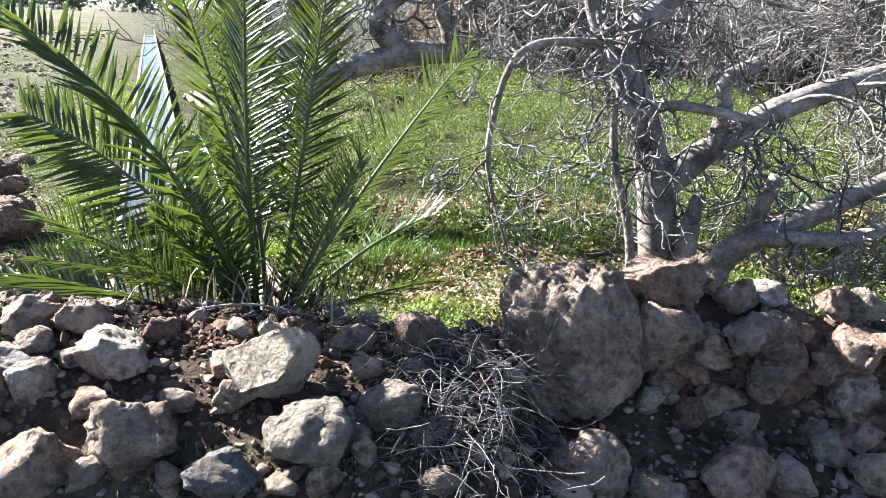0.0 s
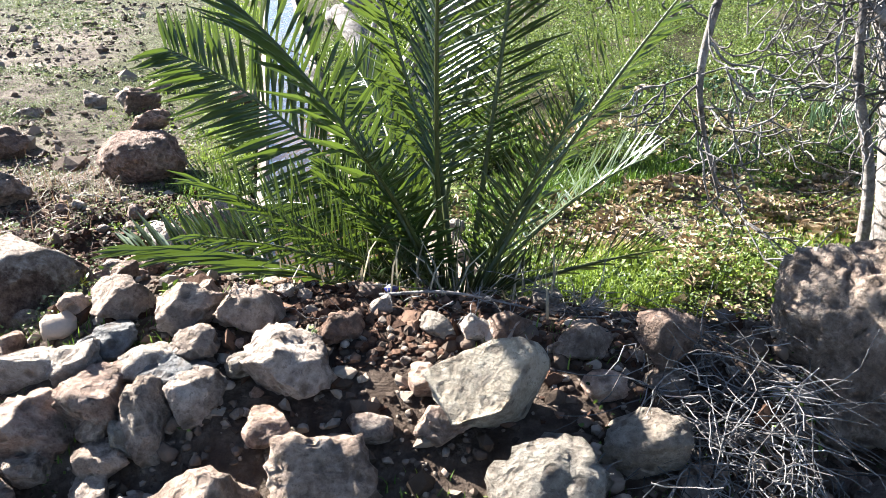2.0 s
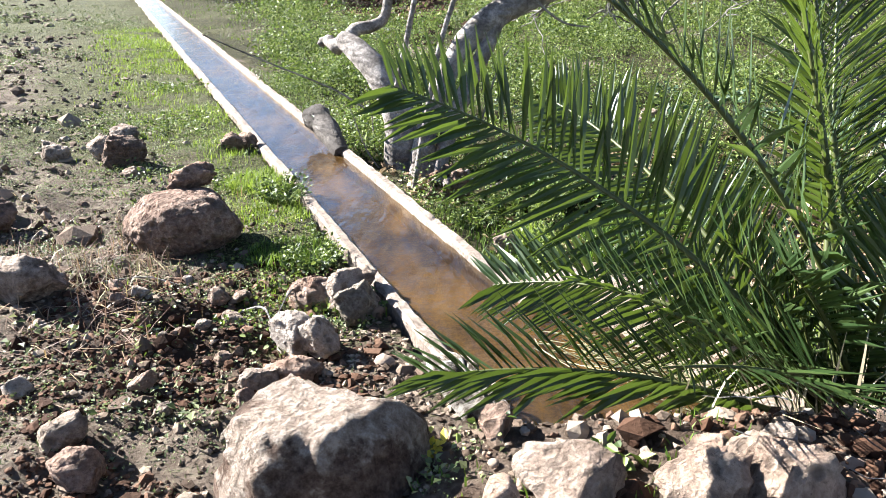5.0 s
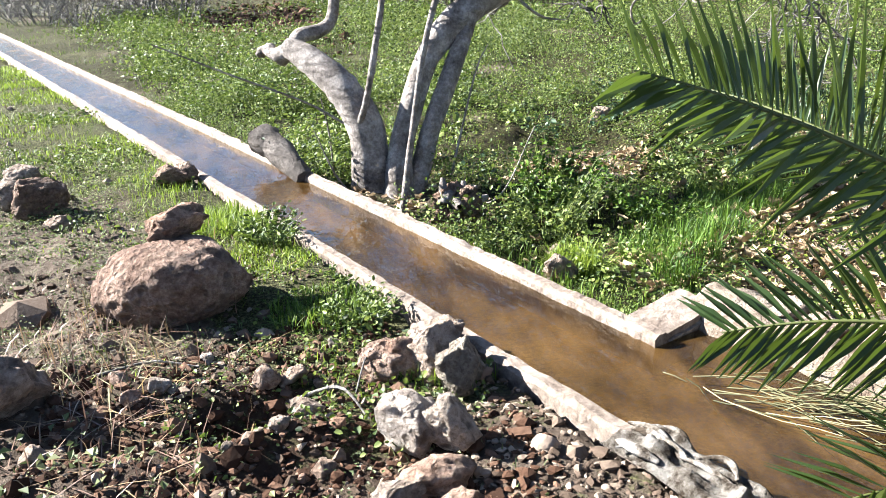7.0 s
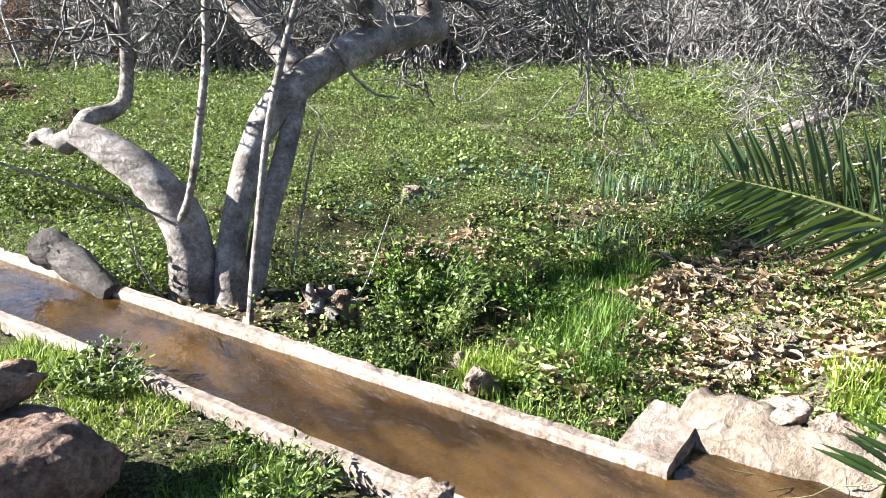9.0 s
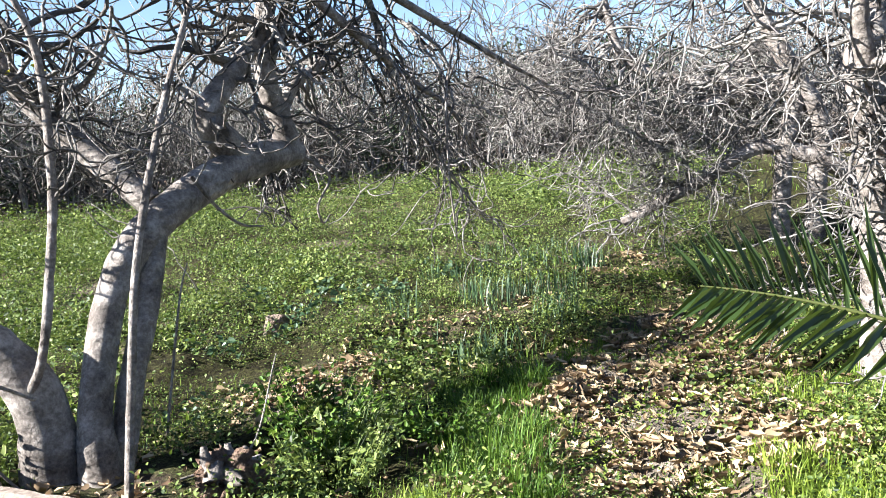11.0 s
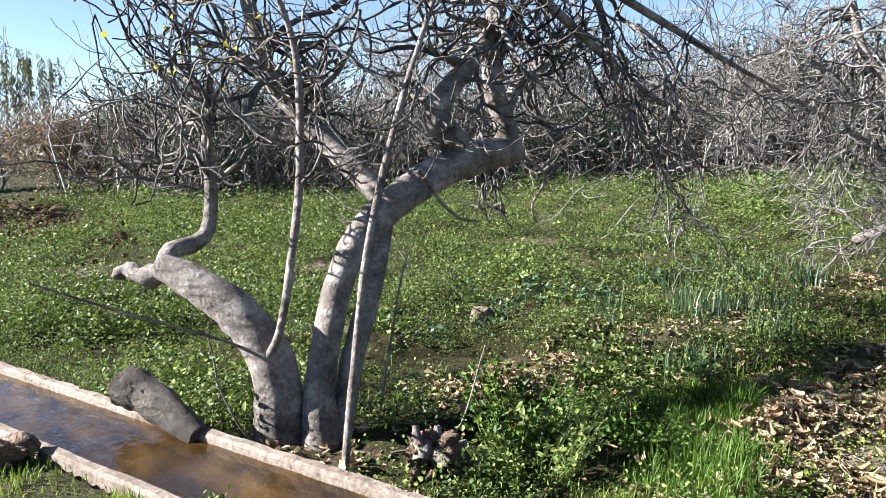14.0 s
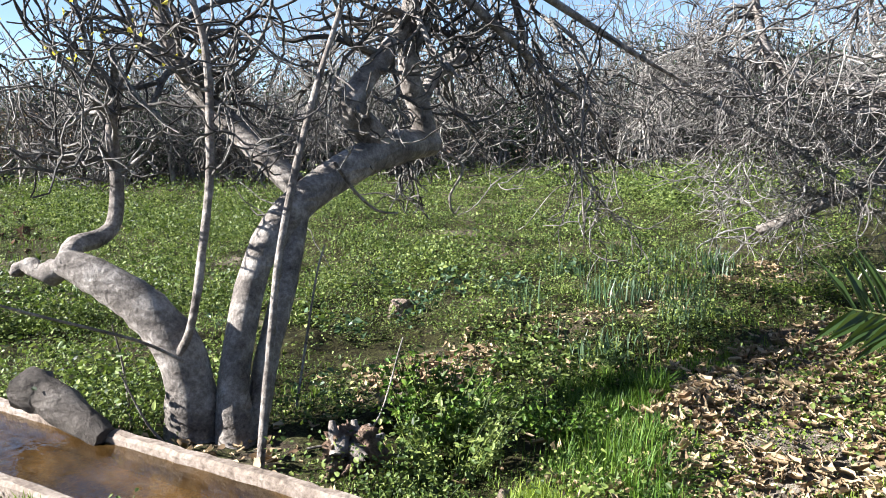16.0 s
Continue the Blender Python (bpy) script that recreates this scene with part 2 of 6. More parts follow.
M_STRAW = leaf_material("dry_straw", [(0.2, (0.20, 0.16, 0.10)), (0.5, (0.36, 0.30, 0.20)), (0.8, (0.52, 0.46, 0.34))], 0.1, 0.8, 0.2)
M_GRASS = leaf_material("grass_blades", [(0.25, (0.024, 0.055, 0.007)), (0.5, (0.075, 0.135, 0.016)), (0.75, (0.17, 0.235, 0.045))], 0.24, 0.55, 0.25, tint=0.08)
M_LUSH = leaf_material("lush_grass", [(0.25, (0.016, 0.045, 0.005)), (0.5, (0.052, 0.115, 0.012)), (0.75, (0.13, 0.21, 0.03))], 0.24, 0.55, 0.25, tint=0.08)
M_LIME = leaf_material("fresh_verge_grass", [(0.25, (0.06, 0.10, 0.012)), (0.5, (0.13, 0.19, 0.024)), (0.75, (0.24, 0.30, 0.05))], 0.28, 0.55, 0.25)
# Weed leaves' darkest stop holds painted shade from between the leaves.
M_WEED = leaf_material("weed_leaves", [(0.27, (0.009, 0.021, 0.004)), (0.47, (0.068, 0.110, 0.022)), (0.82, (0.22, 0.258, 0.072))], 0.22, 0.55, 0.3, tint=0.10)
M_SPEAR = leaf_material("bluish_spear_leaves", [(0.2, (0.02, 0.05, 0.02)), (0.55, (0.045, 0.085, 0.040)), (0.85, (0.10, 0.15, 0.08))], 0.2)
M_PALM = leaf_material("palm_leaflets", [(0.2, (0.009, 0.021, 0.006)), (0.5, (0.023, 0.044, 0.013)), (0.8, (0.052, 0.079, 0.023))], 0.205, 0.33, 0.5, tint=0.16)
M_RACHIS = leaf_material("palm_rachis", [(0.2, (0.03, 0.042, 0.010)), (0.8, (0.085, 0.095, 0.028))], 0.05, 0.45, 0.4)
M_LITTER = leaf_material("dead_fig_leaves", [(0.22, (0.115, 0.072, 0.044)), (0.48, (0.32, 0.232, 0.14)), (0.8, (0.50, 0.395, 0.255))], 0.1, 0.8, 0.2)
M_DARKLEAF = leaf_material("dark_evergreen_leaves", [(0.2, (0.008, 0.018, 0.007)), (0.8, (0.045, 0.075, 0.03))], 0.1)
M_DULLGRASS = leaf_material("dull_field_grass", [(0.25, (0.055, 0.078, 0.028)), (0.5, (0.12, 0.148, 0.058)), (0.75, (0.24, 0.25, 0.12))], 0.2, 0.6, 0.3)
M_YELLOW = leaf_material("yellow_leaves", [(0.2, (0.35, 0.30, 0.03)), (0.8, (0.60, 0.50, 0.08))], 0.4)
M_WILLOW = leaf_material("willow_leaves", [(0.15, (0.05, 0.065, 0.03)), (0.5, (0.12, 0.13, 0.05)), (0.85, (0.24, 0.22, 0.09))], 0.2)
M_OLIVE = leaf_material("grey_green_leaves", [(0.15, (0.08, 0.11, 0.085)), (0.85, (0.22, 0.26, 0.21))], 0.2)
M_RUST = leaf_material("rusty_leaves", [(0.15, (0.10, 0.06, 0.045)), (0.5, (0.19, 0.12, 0.085)), (0.85, (0.33, 0.24, 0.10))], 0.2)
M_CONCRETE = concrete_material()
M_MORTAR = mortar_material()
M_BED = bed_material()
M_WATER = water_material()
M_CLOTH = cloth_material()


# ---- the lie of the land ----
CX, CY = -2.335, 6.39          # a point on the channel's middle line
UX, UY = -0.342, 0.940         # the way it runs, away from the walker
WATER = -0.25


def side(x, y):
    return (x - CX) * UY - (y - CY) * UX


def along(x, y):
    return (x - CX) * UX + (y - CY) * UY


def step(a, b, v):
    t = np.clip((v - a) / (b - a), 0.0, 1.0)
    return t * t * (3 - 2 * t)


def smudge(x, y, cx, cy, rx, ry, turn=0.0):
    c, s = math.cos(turn), math.sin(turn)
    u, v = ((x - cx) * c + (y - cy) * s) / rx, (-(x - cx) * s + (y - cy) * c) / ry
    return np.exp(-(u * u + v * v))


def lattice(i, j, seed):
    h = np.sin(i * 127.1 + j * 311.7 + seed * 74.7) * 43758.5453
    return h - np.floor(h)


def vnoise(x, y, size, seed=0):
    u, v = np.asarray(x) / size, np.asarray(y) / size
    i, j = np.floor(u), np.floor(v)
    a, b = u - i, v - j
    a, b = a * a * (3 - 2 * a), b * b * (3 - 2 * b)
    return ((lattice(i, j, seed) * (1 - a) + lattice(i + 1, j, seed) * a) * (1 - b)
            + (lattice(i, j + 1, seed) * (1 - a) + lattice(i + 1, j + 1, seed) * a) * b)


def fbm(x, y, size, seed=0, octaves=3):
    total, gain = 0.0, 1.0
    for k in range(octaves):
        total = total + gain * (vnoise(x, y, size / 2 ** k, seed + k) - 0.5)
        gain *= 0.5
    return total


def pool_distance(x, y):
    """Distance from the middle line of the pool behind the stones."""
    t = np.clip((4.9 - y) / 1.1, 0, 1)
    return np.hypot(x - (-1.32 + 0.10 * t), y - (4.9 - 1.1 * t))


EDGE = ((-1.23, 5.18), (-1.14, 4.93), (-1.04, 4.67), (-0.94, 4.42), (-0.84, 4.18), (-0.72, 3.88), (-0.62, 3.60))


def edge_distance(x, y):
    """Distance from the rubble edge of the pool."""
    best = np.full(np.shape(x), 99.0)
    for (x0, y0), (x1, y1) in zip(EDGE, EDGE[1:]):
        dx, dy = x1 - x0, y1 - y0
        t = np.clip(((x - x0) * dx + (y - y0) * dy) / (dx * dx + dy * dy), 0, 1)
        best = np.minimum(best, np.hypot(x - x0 - t * dx, y - y0 - t * dy))
    return best


def height(x, y):
    x, y = np.asarray(x, float), np.asarray(y, float)
    s, a = side(x, y), along(x, y)
    left = -0.25 + 0.25 * step(-2.7, -0.2, x) * (1 - step(2.6, 3.6, y))
    left = left + 0.05 * step(-1.2, -3.0, s)
    right = -0.34 - 0.09 * step(0.35, 0.9, s) + 0.028 * np.clip(s - 6, 0, 45)
    z = left + (right - left) * step(-0.1, 0.1, s) * step(3.3, 3.7, y)
    # bank of stones and earth
    top = 0.34 * step(-2.75, -1.75, x) + 0.14 * step(0.2, 0.7, x) - 0.08 * step(1.6, 2.6, x)
    front = step(1.75 + 1.0 * step(0.15, 0.45, x), 2.85 + 0.22 * step(0.15, 0.45, x), y)
    back = 1 - step(3.05, 3.6 + 0.3 * step(0.0, 0.8, x), y)
    z = z + (top - z) * front * back * step(-2.85, -2.2, x)
    z = z - 0.10 * step(0.4, 0.9, x) * (1 - step(2.4, 2.7, y)) * step(1.4, 2.0, y)
    # a hole dug beside the channel, with its spoil
    z = z - 0.17 * smudge(x, y, -3.13, 4.93, 0.19, 0.14, 0.3) + 0.07 * smudge(x, y, -2.98, 4.74, 0.22, 0.13, 0.3) + 0.05 * smudge(x, y, -3.35, 5.15, 0.2, 0.12)
    # roughness: furrows and clods on the dry field, lumps in the green one
    rough = 0.05 * fbm(x, y, 0.9, 3) + 0.035 * fbm(x, y, 0.22, 9)
    rough = rough + 0.05 * fbm(x, y, 0.35, 17) * step(0.2, -0.4, x) * step(-0.9, -1.5, s)
    rough = rough + (0.16 * fbm(x, y, 0.7, 63) + 0.06 * fbm(x, y, 0.25, 67)) * step(0.6, 1.4, s)
    rough = rough + 0.03 * fbm(x, y, 0.13, 23, 2) * step(-0.7, -1.0, s)
    z = z + rough * np.exp(-np.hypot(x + 1, y - 6) / 60) * (1 - 0.8 * step(0.6, 0.3, np.abs(s)))
    z = z + 0.4 * fbm(x, y, 30, 5) * step(25, 70, np.hypot(x, y))
    # beds of the channel and of the pool
    bed = step(0.36, 0.30, np.abs(s)) * step(-2.75, -2.6, a)
    z = z + (-0.62 + 0.25 * step(1.0, 2.2, a) - z) * bed
    pool = step(0.34, 0.22, pool_distance(x, y))
    z = np.minimum(z, z + (-0.5 - z) * pool)
    return z


def hz(x, y):
    return float(height(x, y))


# ---- mesh helpers ----
def raw_mesh(name, verts, faces, smooth=False):
    """A mesh from arrays; all faces have as many corners."""
    verts, faces = np.asarray(verts, np.float32), np.asarray(faces, np.int32)
    me = bpy.data.meshes.new(name)
    me.vertices.add(len(verts))
    me.vertices.foreach_set("co", verts.ravel())
    me.loops.add(faces.size)
    me.loops.foreach_set("vertex_index", faces.ravel())
    me.polygons.add(len(faces))
    me.polygons.foreach_set("loop_start", np.arange(0, faces.size, faces.shape[1], dtype=np.int32))
    me.polygons.foreach_set("use_smooth", np.full(len(faces), smooth))
    me.update(calc_edges=True)
    return me


def put(name, me, material, parent=None, label="", category="", group="", kind=""):
    ob = new(name, me)
    if not me.materials:
        me.materials.append(material)
    if parent is not None:
        ob.parent = parent
    return tagged(ob, label, category, group, kind)


def part(name, bm, material, parent, label="", smooth=False):
    me = bpy.data.meshes.new(name)
    for f in bm.faces:
        f.smooth = smooth
    bm.to_mesh(me)
    bm.free()
    return put(name, me, material, parent, label)


def empty(name, where, label, category, group=""):
    ob = new(name)
    ob.location = where
    ob.empty_display_size = 0.1
    return tagged(ob, label, category, group)


class Tubes:
    """Round, tapering limbs gathered into one mesh."""

    def __init__(self):
        self.verts, self.faces, self.count = [], [], 0

    def add(self, points, radii, sides=6, knob=0.0, rng=None, cap=False):
        p = np.asarray(points, float)
        n = len(p)
        radii = np.interp(np.linspace(0, 1, n), np.linspace(0, 1, len(radii)), radii)
        d = np.gradient(p, axis=0)
        d /= np.linalg.norm(d, axis=1)[:, None] + 1e-9
        ref = np.array((0.31, 0.77, 0.11))
        if abs(d[:, 2]).mean() < 0.6:
            ref = np.array((0.05, 0.1, 1.0))
        a = np.cross(d, ref)
        a /= np.linalg.norm(a, axis=1)[:, None] + 1e-9
        b = np.cross(d, a)
        ang = np.arange(sides) * 2 * math.pi / sides
        r = radii[:, None] * np.ones(sides)
        if knob and rng is not None:
            r = r * (1 + knob * (rng.random((n, sides)) - 0.5) + knob * (rng.random((n, 1)) - 0.5))
        v = p[:, None, :] + r[:, :, None] * (np.cos(ang)[None, :, None] * a[:, None, :] + np.sin(ang)[None, :, None] * b[:, None, :])
        self.verts.append(v.reshape(-1, 3))
        i, j = np.meshgrid(np.arange(n - 1), np.arange(sides), indexing="ij")
        k = (j + 1) % sides
        f = np.stack((i * sides + j, i * sides + k, (i + 1) * sides + k, (i + 1) * sides + j), -1).reshape(-1, 4) + self.count
        self.faces.append(f)
        self.count += n * sides
        if cap:
            for q, turn in ((0, -1), (n - 1, 1)):
                ring = v[q]
                mid = ring.mean(0) + turn * d[q] * radii[q] * 0.12
                self.verts.append(np.vstack((ring, (ring + mid) / 2, mid[None] + (ring - mid) * 0.02)))
                for row in (0, 1):
                    f = np.array([(self.count + row * sides + s, self.count + row * sides + (s + 1) % sides,
                                   self.count + (row + 1) * sides + (s + 1) % sides, self.count + (row + 1) * sides + s) for s in range(sides)])
                    self.faces.append(f)
                self.count += 3 * sides

    def mesh(self, name):
        return raw_mesh(name, np.vstack(self.verts), np.vstack(self.faces), True)


def curve(points, n=14):
    """A smooth line through a few points."""
    p = np.asarray(points, float)
    q = np.vstack((2 * p[0] - p[1], p, 2 * p[-1] - p[-2]))
    out = []
    per = max(2, n // (len(p) - 1))
    for i in range(len(p) - 1):
        t = np.linspace(0, 1, per, endpoint=False)[:, None]
        a, b, c, d = q[i], q[i + 1], q[i + 2], q[i + 3]
        out.append(0.5 * (2 * b + (c - a) * t + (2 * a - 5 * b + 4 * c - d) * t ** 2 + (3 * b - a - 3 * c + d) * t ** 3))
    return np.vstack(out + [p[-1:]])


def unit(v):
    v = np.asarray(v, float)
    return v / (np.linalg.norm(v) + 1e-9)


def twig(tubes, rng, start, way, length, radius, depth, droop=0.1, hook=0.15, sides=4, kids=4, wander=0.22, thin=0.0025, fine=None):
    """A crooked branch that sags, turns up at its end and forks."""
    n = 5 + 2 * (depth > 0) + (length > 0.6) * 2
    p, d = [np.asarray(start, float)], unit(way)
    for i in range(n):
        d = unit(d + rng.normal(0, wander, 3) + np.array((0, 0, -droop if i < n * 0.55 else hook)))
        p.append(p[-1] + d * length / n)
    tubes.add(p, (radius, radius * 0.75, max(radius * 0.35, thin)), sides)
    if depth > 0:
        for k in range(kids):
            i = int(rng.integers(max(1, n // 4), n + 1))
            base = unit(p[i] - p[i - 1])
            w = unit(base * 0.7 + rng.normal(0, 0.62, 3))
            twig(fine or tubes, rng, p[i], w, length * rng.uniform(0.4, 0.75), max(radius * 0.55, thin * 1.3), depth - 1, droop, hook, max(3, sides - 1), kids, wander, thin)
    return p


def blades(rng, x, y, z, length, width, lean):
    """Grass blades as arrays: five corners and three faces each."""
    n = len(x)
    a = rng.random(n) * 2 * math.pi
    c, s = np.cos(a), np.sin(a)
    l = length * rng.uniform(0.55, 1.15, n)
    w = width * rng.uniform(0.7, 1.3, n)
    q = lean * rng.random(n)
    base = np.stack((x, y, z - 0.01), -1)
    across = np.stack((-s, c, np.zeros(n)), -1) * w[:, None] / 2
    fall = np.stack((c * q, s * q, np.zeros(n)), -1) * l[:, None]
    up = np.zeros((n, 3))
    up[:, 2] = l * np.sqrt(np.clip(1 - q * q * 0.8, 0.05, 1))
    mid = base + fall * 0.35 + up * 0.6
    v = np.stack((base - across, base + across, mid - across * 0.8, mid + across * 0.8, base + fall + up * 0.95), 1).reshape(-1, 3)
    o = (np.arange(n) * 5)[:, None, None]
    f = (np.array(((0, 1, 3), (0, 3, 2), (2, 3, 4)))[None] + o).reshape(-1, 3)
    return v, f


def leaves(rng, p, size, flat=0.5, long=1.6, fold=0.25, hang=0.0, full=False):
    """Small leaves folded along the midrib at the points p; full ones have round shoulders."""
    n = len(p)
    size = size * rng.uniform(0.6, 1.3, n)[:, None]
    d = rng.normal(0, 1, (n, 3))
    d[:, 2] = d[:, 2] * (1 - flat) - hang
    d /= np.linalg.norm(d, axis=1)[:, None]
    up = rng.normal(0, 1, (n, 3)) * (1 - flat) + np.array((0, 0, 1.0)) * (flat + 0.2)
    a = np.cross(d, up)
    a /= np.linalg.norm(a, axis=1)[:, None] + 1e-9
    nrm = np.cross(a, d)
    m = p + d * size * long * rng.uniform(0.35, 0.6, n)[:, None]
    w = size * 0.5 * rng.uniform(0.8, 1.1, n)[:, None]
    lift = nrm * size * fold
    if full:
        e = p + d * size * long - lift * 0.5
        lo, hi = p * 0.72 + e * 0.28 + lift * 0.8, p * 0.3 + e * 0.7 + lift * 0.5
        v = np.stack((p, lo + a * w * 0.95, hi + a * w * 0.8, e, hi - a * w * 0.8, lo - a * w * 0.95), 1).reshape(-1, 3)
        o = (np.arange(n) * 6)[:, None, None]
        return v, (np.array(((0, 3, 2, 1), (0, 5, 4, 3)))[None] + o).reshape(-1, 4)
    v = np.stack((p, m + a * w + lift, p + d * size * long - lift * 0.4, m - a * w + lift), 1).reshape(-1, 3)
    o = (np.arange(n) * 4)[:, None, None]
    f = (np.array(((0, 2, 1), (0, 3, 2)))[None] + o).reshape(-1, 3)
    return v, f


def litter(x, y):
    """How thick dead leaves lie."""
    m = smudge(x, y, 0.3, 5.75, 1.3, 0.75, 0.15) + smudge(x, y, 1.9, 6.5, 1.5, 0.6, 0.25) + 0.6 * smudge(x, y, -0.9, 6.2, 0.5, 0.3)
    m = m + 0.7 * smudge(x, y, -0.35, 6.15, 0.85, 0.35, 0.45) + 0.8 * smudge(x, y, 0.75, 6.65, 0.8, 0.35, 0.5)
    m = m + 0.35 * smudge(x, y, -0.5, 8.2, 0.5, 0.25) + 0.5 * smudge(x, y, 0.5, 4.9, 0.8, 0.4) + 0.55 * smudge(x, y, -1.95, 7.75, 0.5, 0.35)
    return np.clip(m * 1.15 + 1.1 * fbm(x, y, 0.7, 31), 0, 1)


def green(x, y):
    """How much grows on the ground."""
    s, a = side(x, y), along(x, y)
    far = np.hypot(x + 3, y - 4)
    verge = step(-1.25, -0.75, s + 0.3 * fbm(x, y, 0.9, 41)) * step(-1.9, -1.2, a)
    verge = np.maximum(verge, step(-3.2, -1.2, s + 0.8 * fbm(x, y, 1.6, 45)) * step(0.6, 3.5, a) * 0.85)
    leftg = np.maximum(verge, 0.40 + 0.32 * step(9, 22, far) * step(0.35, 0.6, vnoise(x, y, 6, 3)))
    leftg = leftg + 0.6 * smudge(x, y, -13, 23, 6, 8)
    leftg = leftg + 0.55 * step(-0.2, 0.25, fbm(x, y, 1.1, 47)) * step(-3.2, -2.6, x) * 0.3
    rightg = 0.92 - 0.85 * litter(x, y) - 0.8 * step(0.5, 1.0, smudge(x, y, -2.6, 27, 2.4, 6.0) * 1.5)
    rightg = rightg + 0.35 * fbm(x, y, 0.6, 51)
    rightg = rightg - 0.9 * step(21.5, 24, far) * (x > -3.0 + (y - 3.8) * 0.22)
    g = np.where((s > 0) & (y > 3.5), rightg, leftg)
    bank = step(-2.9, -2.4, x) * step(1.5, 2.0, y) * (1 - step(3.2, 3.8, y))
    return np.clip(g * (1 - 0.95 * bank), 0, 1)


def ground_sheet():
    def ticks(lo, hi, fine, reach):
        core = list(np.arange(lo, hi, fine))
        grow, out, inn, p, q = fine, [], [], hi, lo
        while p < reach:
            p += grow
            q -= grow
            out.append(p)
            inn.append(q)
            grow *= 1.10
        return np.array(inn[::-1] + core + out)
    xs, ys = ticks(-5.4, 3.2, 0.048, 900), ticks(1.2, 9.6, 0.048, 900)
    x, y = np.meshgrid(xs, ys)
    z = height(x, y)
    v = np.stack((x, y, z), -1).reshape(-1, 3)
    nx, ny = len(xs), len(ys)
    i, j = np.meshgrid(np.arange(ny - 1), np.arange(nx - 1), indexing="ij")
    k = i * nx + j
    f = np.stack((k, k + 1, k + nx + 1, k + nx), -1).reshape(-1, 4)
    me = raw_mesh("ground", v, f, True)
    me.attributes.new("green", "FLOAT", "POINT").data.foreach_set("value", green(x, y).ravel().astype(np.float32))
    s = side(x, y)
    dry = step(-0.8, -1.8, s) * (0.42 + 0.6 * fbm(x, y, 2.5, 61)) * step(2.6, 4.5, np.hypot(x + 0.5, y - 2.0))
    dry = dry * step(3.2, 5.0, y - 0.4 * (x + 4)) + 0.95 * litter(x, y) * (s > 0)
    bank = step(-2.9, -2.3, x) * step(1.5, 2.1, y) * (1 - step(3.2, 3.8, y))
    # Pale soil is taken off the bank, darkening it for the shade there.
    dry = np.maximum(dry, 0.45 * (s < -0.3)) * (1 - 0.95 * bank)
    me.attributes.new("dry", "FLOAT", "POINT").data.foreach_set("value", np.clip(dry, 0, 1).ravel().astype(np.float32))
    # Two dug, moist patches; the third term is shade painted along the bank.
    damp_shade = smudge(x, y, -2.6, 27, 3.0, 7.0) * 1.4 + 0.95 * smudge(x, y, -2.95, 4.75, 0.75, 0.65) + 0.35 * smudge(x, y, 0.2, 2.7, 3.0, 0.55)
    me.attributes.new("damp_shade", "FLOAT", "POINT").data.foreach_set("value", np.clip(damp_shade, 0, 1).ravel().astype(np.float32))
    return put("ground", me, M_GROUND, label="brown earth field with green weeds beyond the ditch", category="ground", kind="structure")


ground_sheet()


# ---- irrigation channel ----
def across(a, s, z):
    """A point a metres along the channel, s metres to the right of its middle."""
    return Vector((CX + a * UX + s * UY, CY + a * UY - s * UX, z))


def channel_wall(name, s0, s1, a0, a1, label, rng):
    """A long low wall with chipped, uneven edges."""
    n = 520
    rows = []
    for i in range(n + 1):
        a = a0 + (a1 - a0) * (i / n) ** 1.3
        j = [rng.uniform(-0.004, 0.004) for _ in range(6)]
        if rng.random() < 0.15:
            j[2] += rng.uniform(0.0, 0.014)
            j[3] -= rng.uniform(0.0, 0.012)
        top = -0.2 + 0.004 * math.sin(a * 2.1) + j[0] - (0.006 if s0 < 0 else 0)
        lo = -0.62
        rows.append((across(a, s0 + j[1], lo), across(a, s0 + j[1], top - 0.018), across(a, s0 + 0.016 + j[2], top + j[3] * 0.5),
                     across(a, s1 - 0.016 + j[4], top + j[5] * 0.5), across(a, s1 + j[4], top - 0.018), across(a, s1 + j[4], lo)))
    bm = bmesh.new()
    vs = [[bm.verts.new(p) for p in r] for r in rows]
    for r, q in zip(vs, vs[1:]):
        for k in range(5):
            bm.faces.new((r[k], q[k], q[k + 1], r[k + 1]))
    bm.faces.new(vs[0])
    bm.faces.new(vs[-1][::-1])
    bmesh.ops.recalc_face_normals(bm, faces=bm.faces)
    ob = part(name, bm, M_CONCRETE, None)
    return tagged(ob, label, "channel wall", kind="structure")


rng = random.Random(4)
channel_wall("channel_wall_far", 0.258, 0.335, -1.60, 60, "low pale concrete kerb along the water channel", rng)
channel_wall("channel_wall_near", -0.335, -0.258, -2.62, 60, "low cracked concrete kerb beside the grass verge", rng)


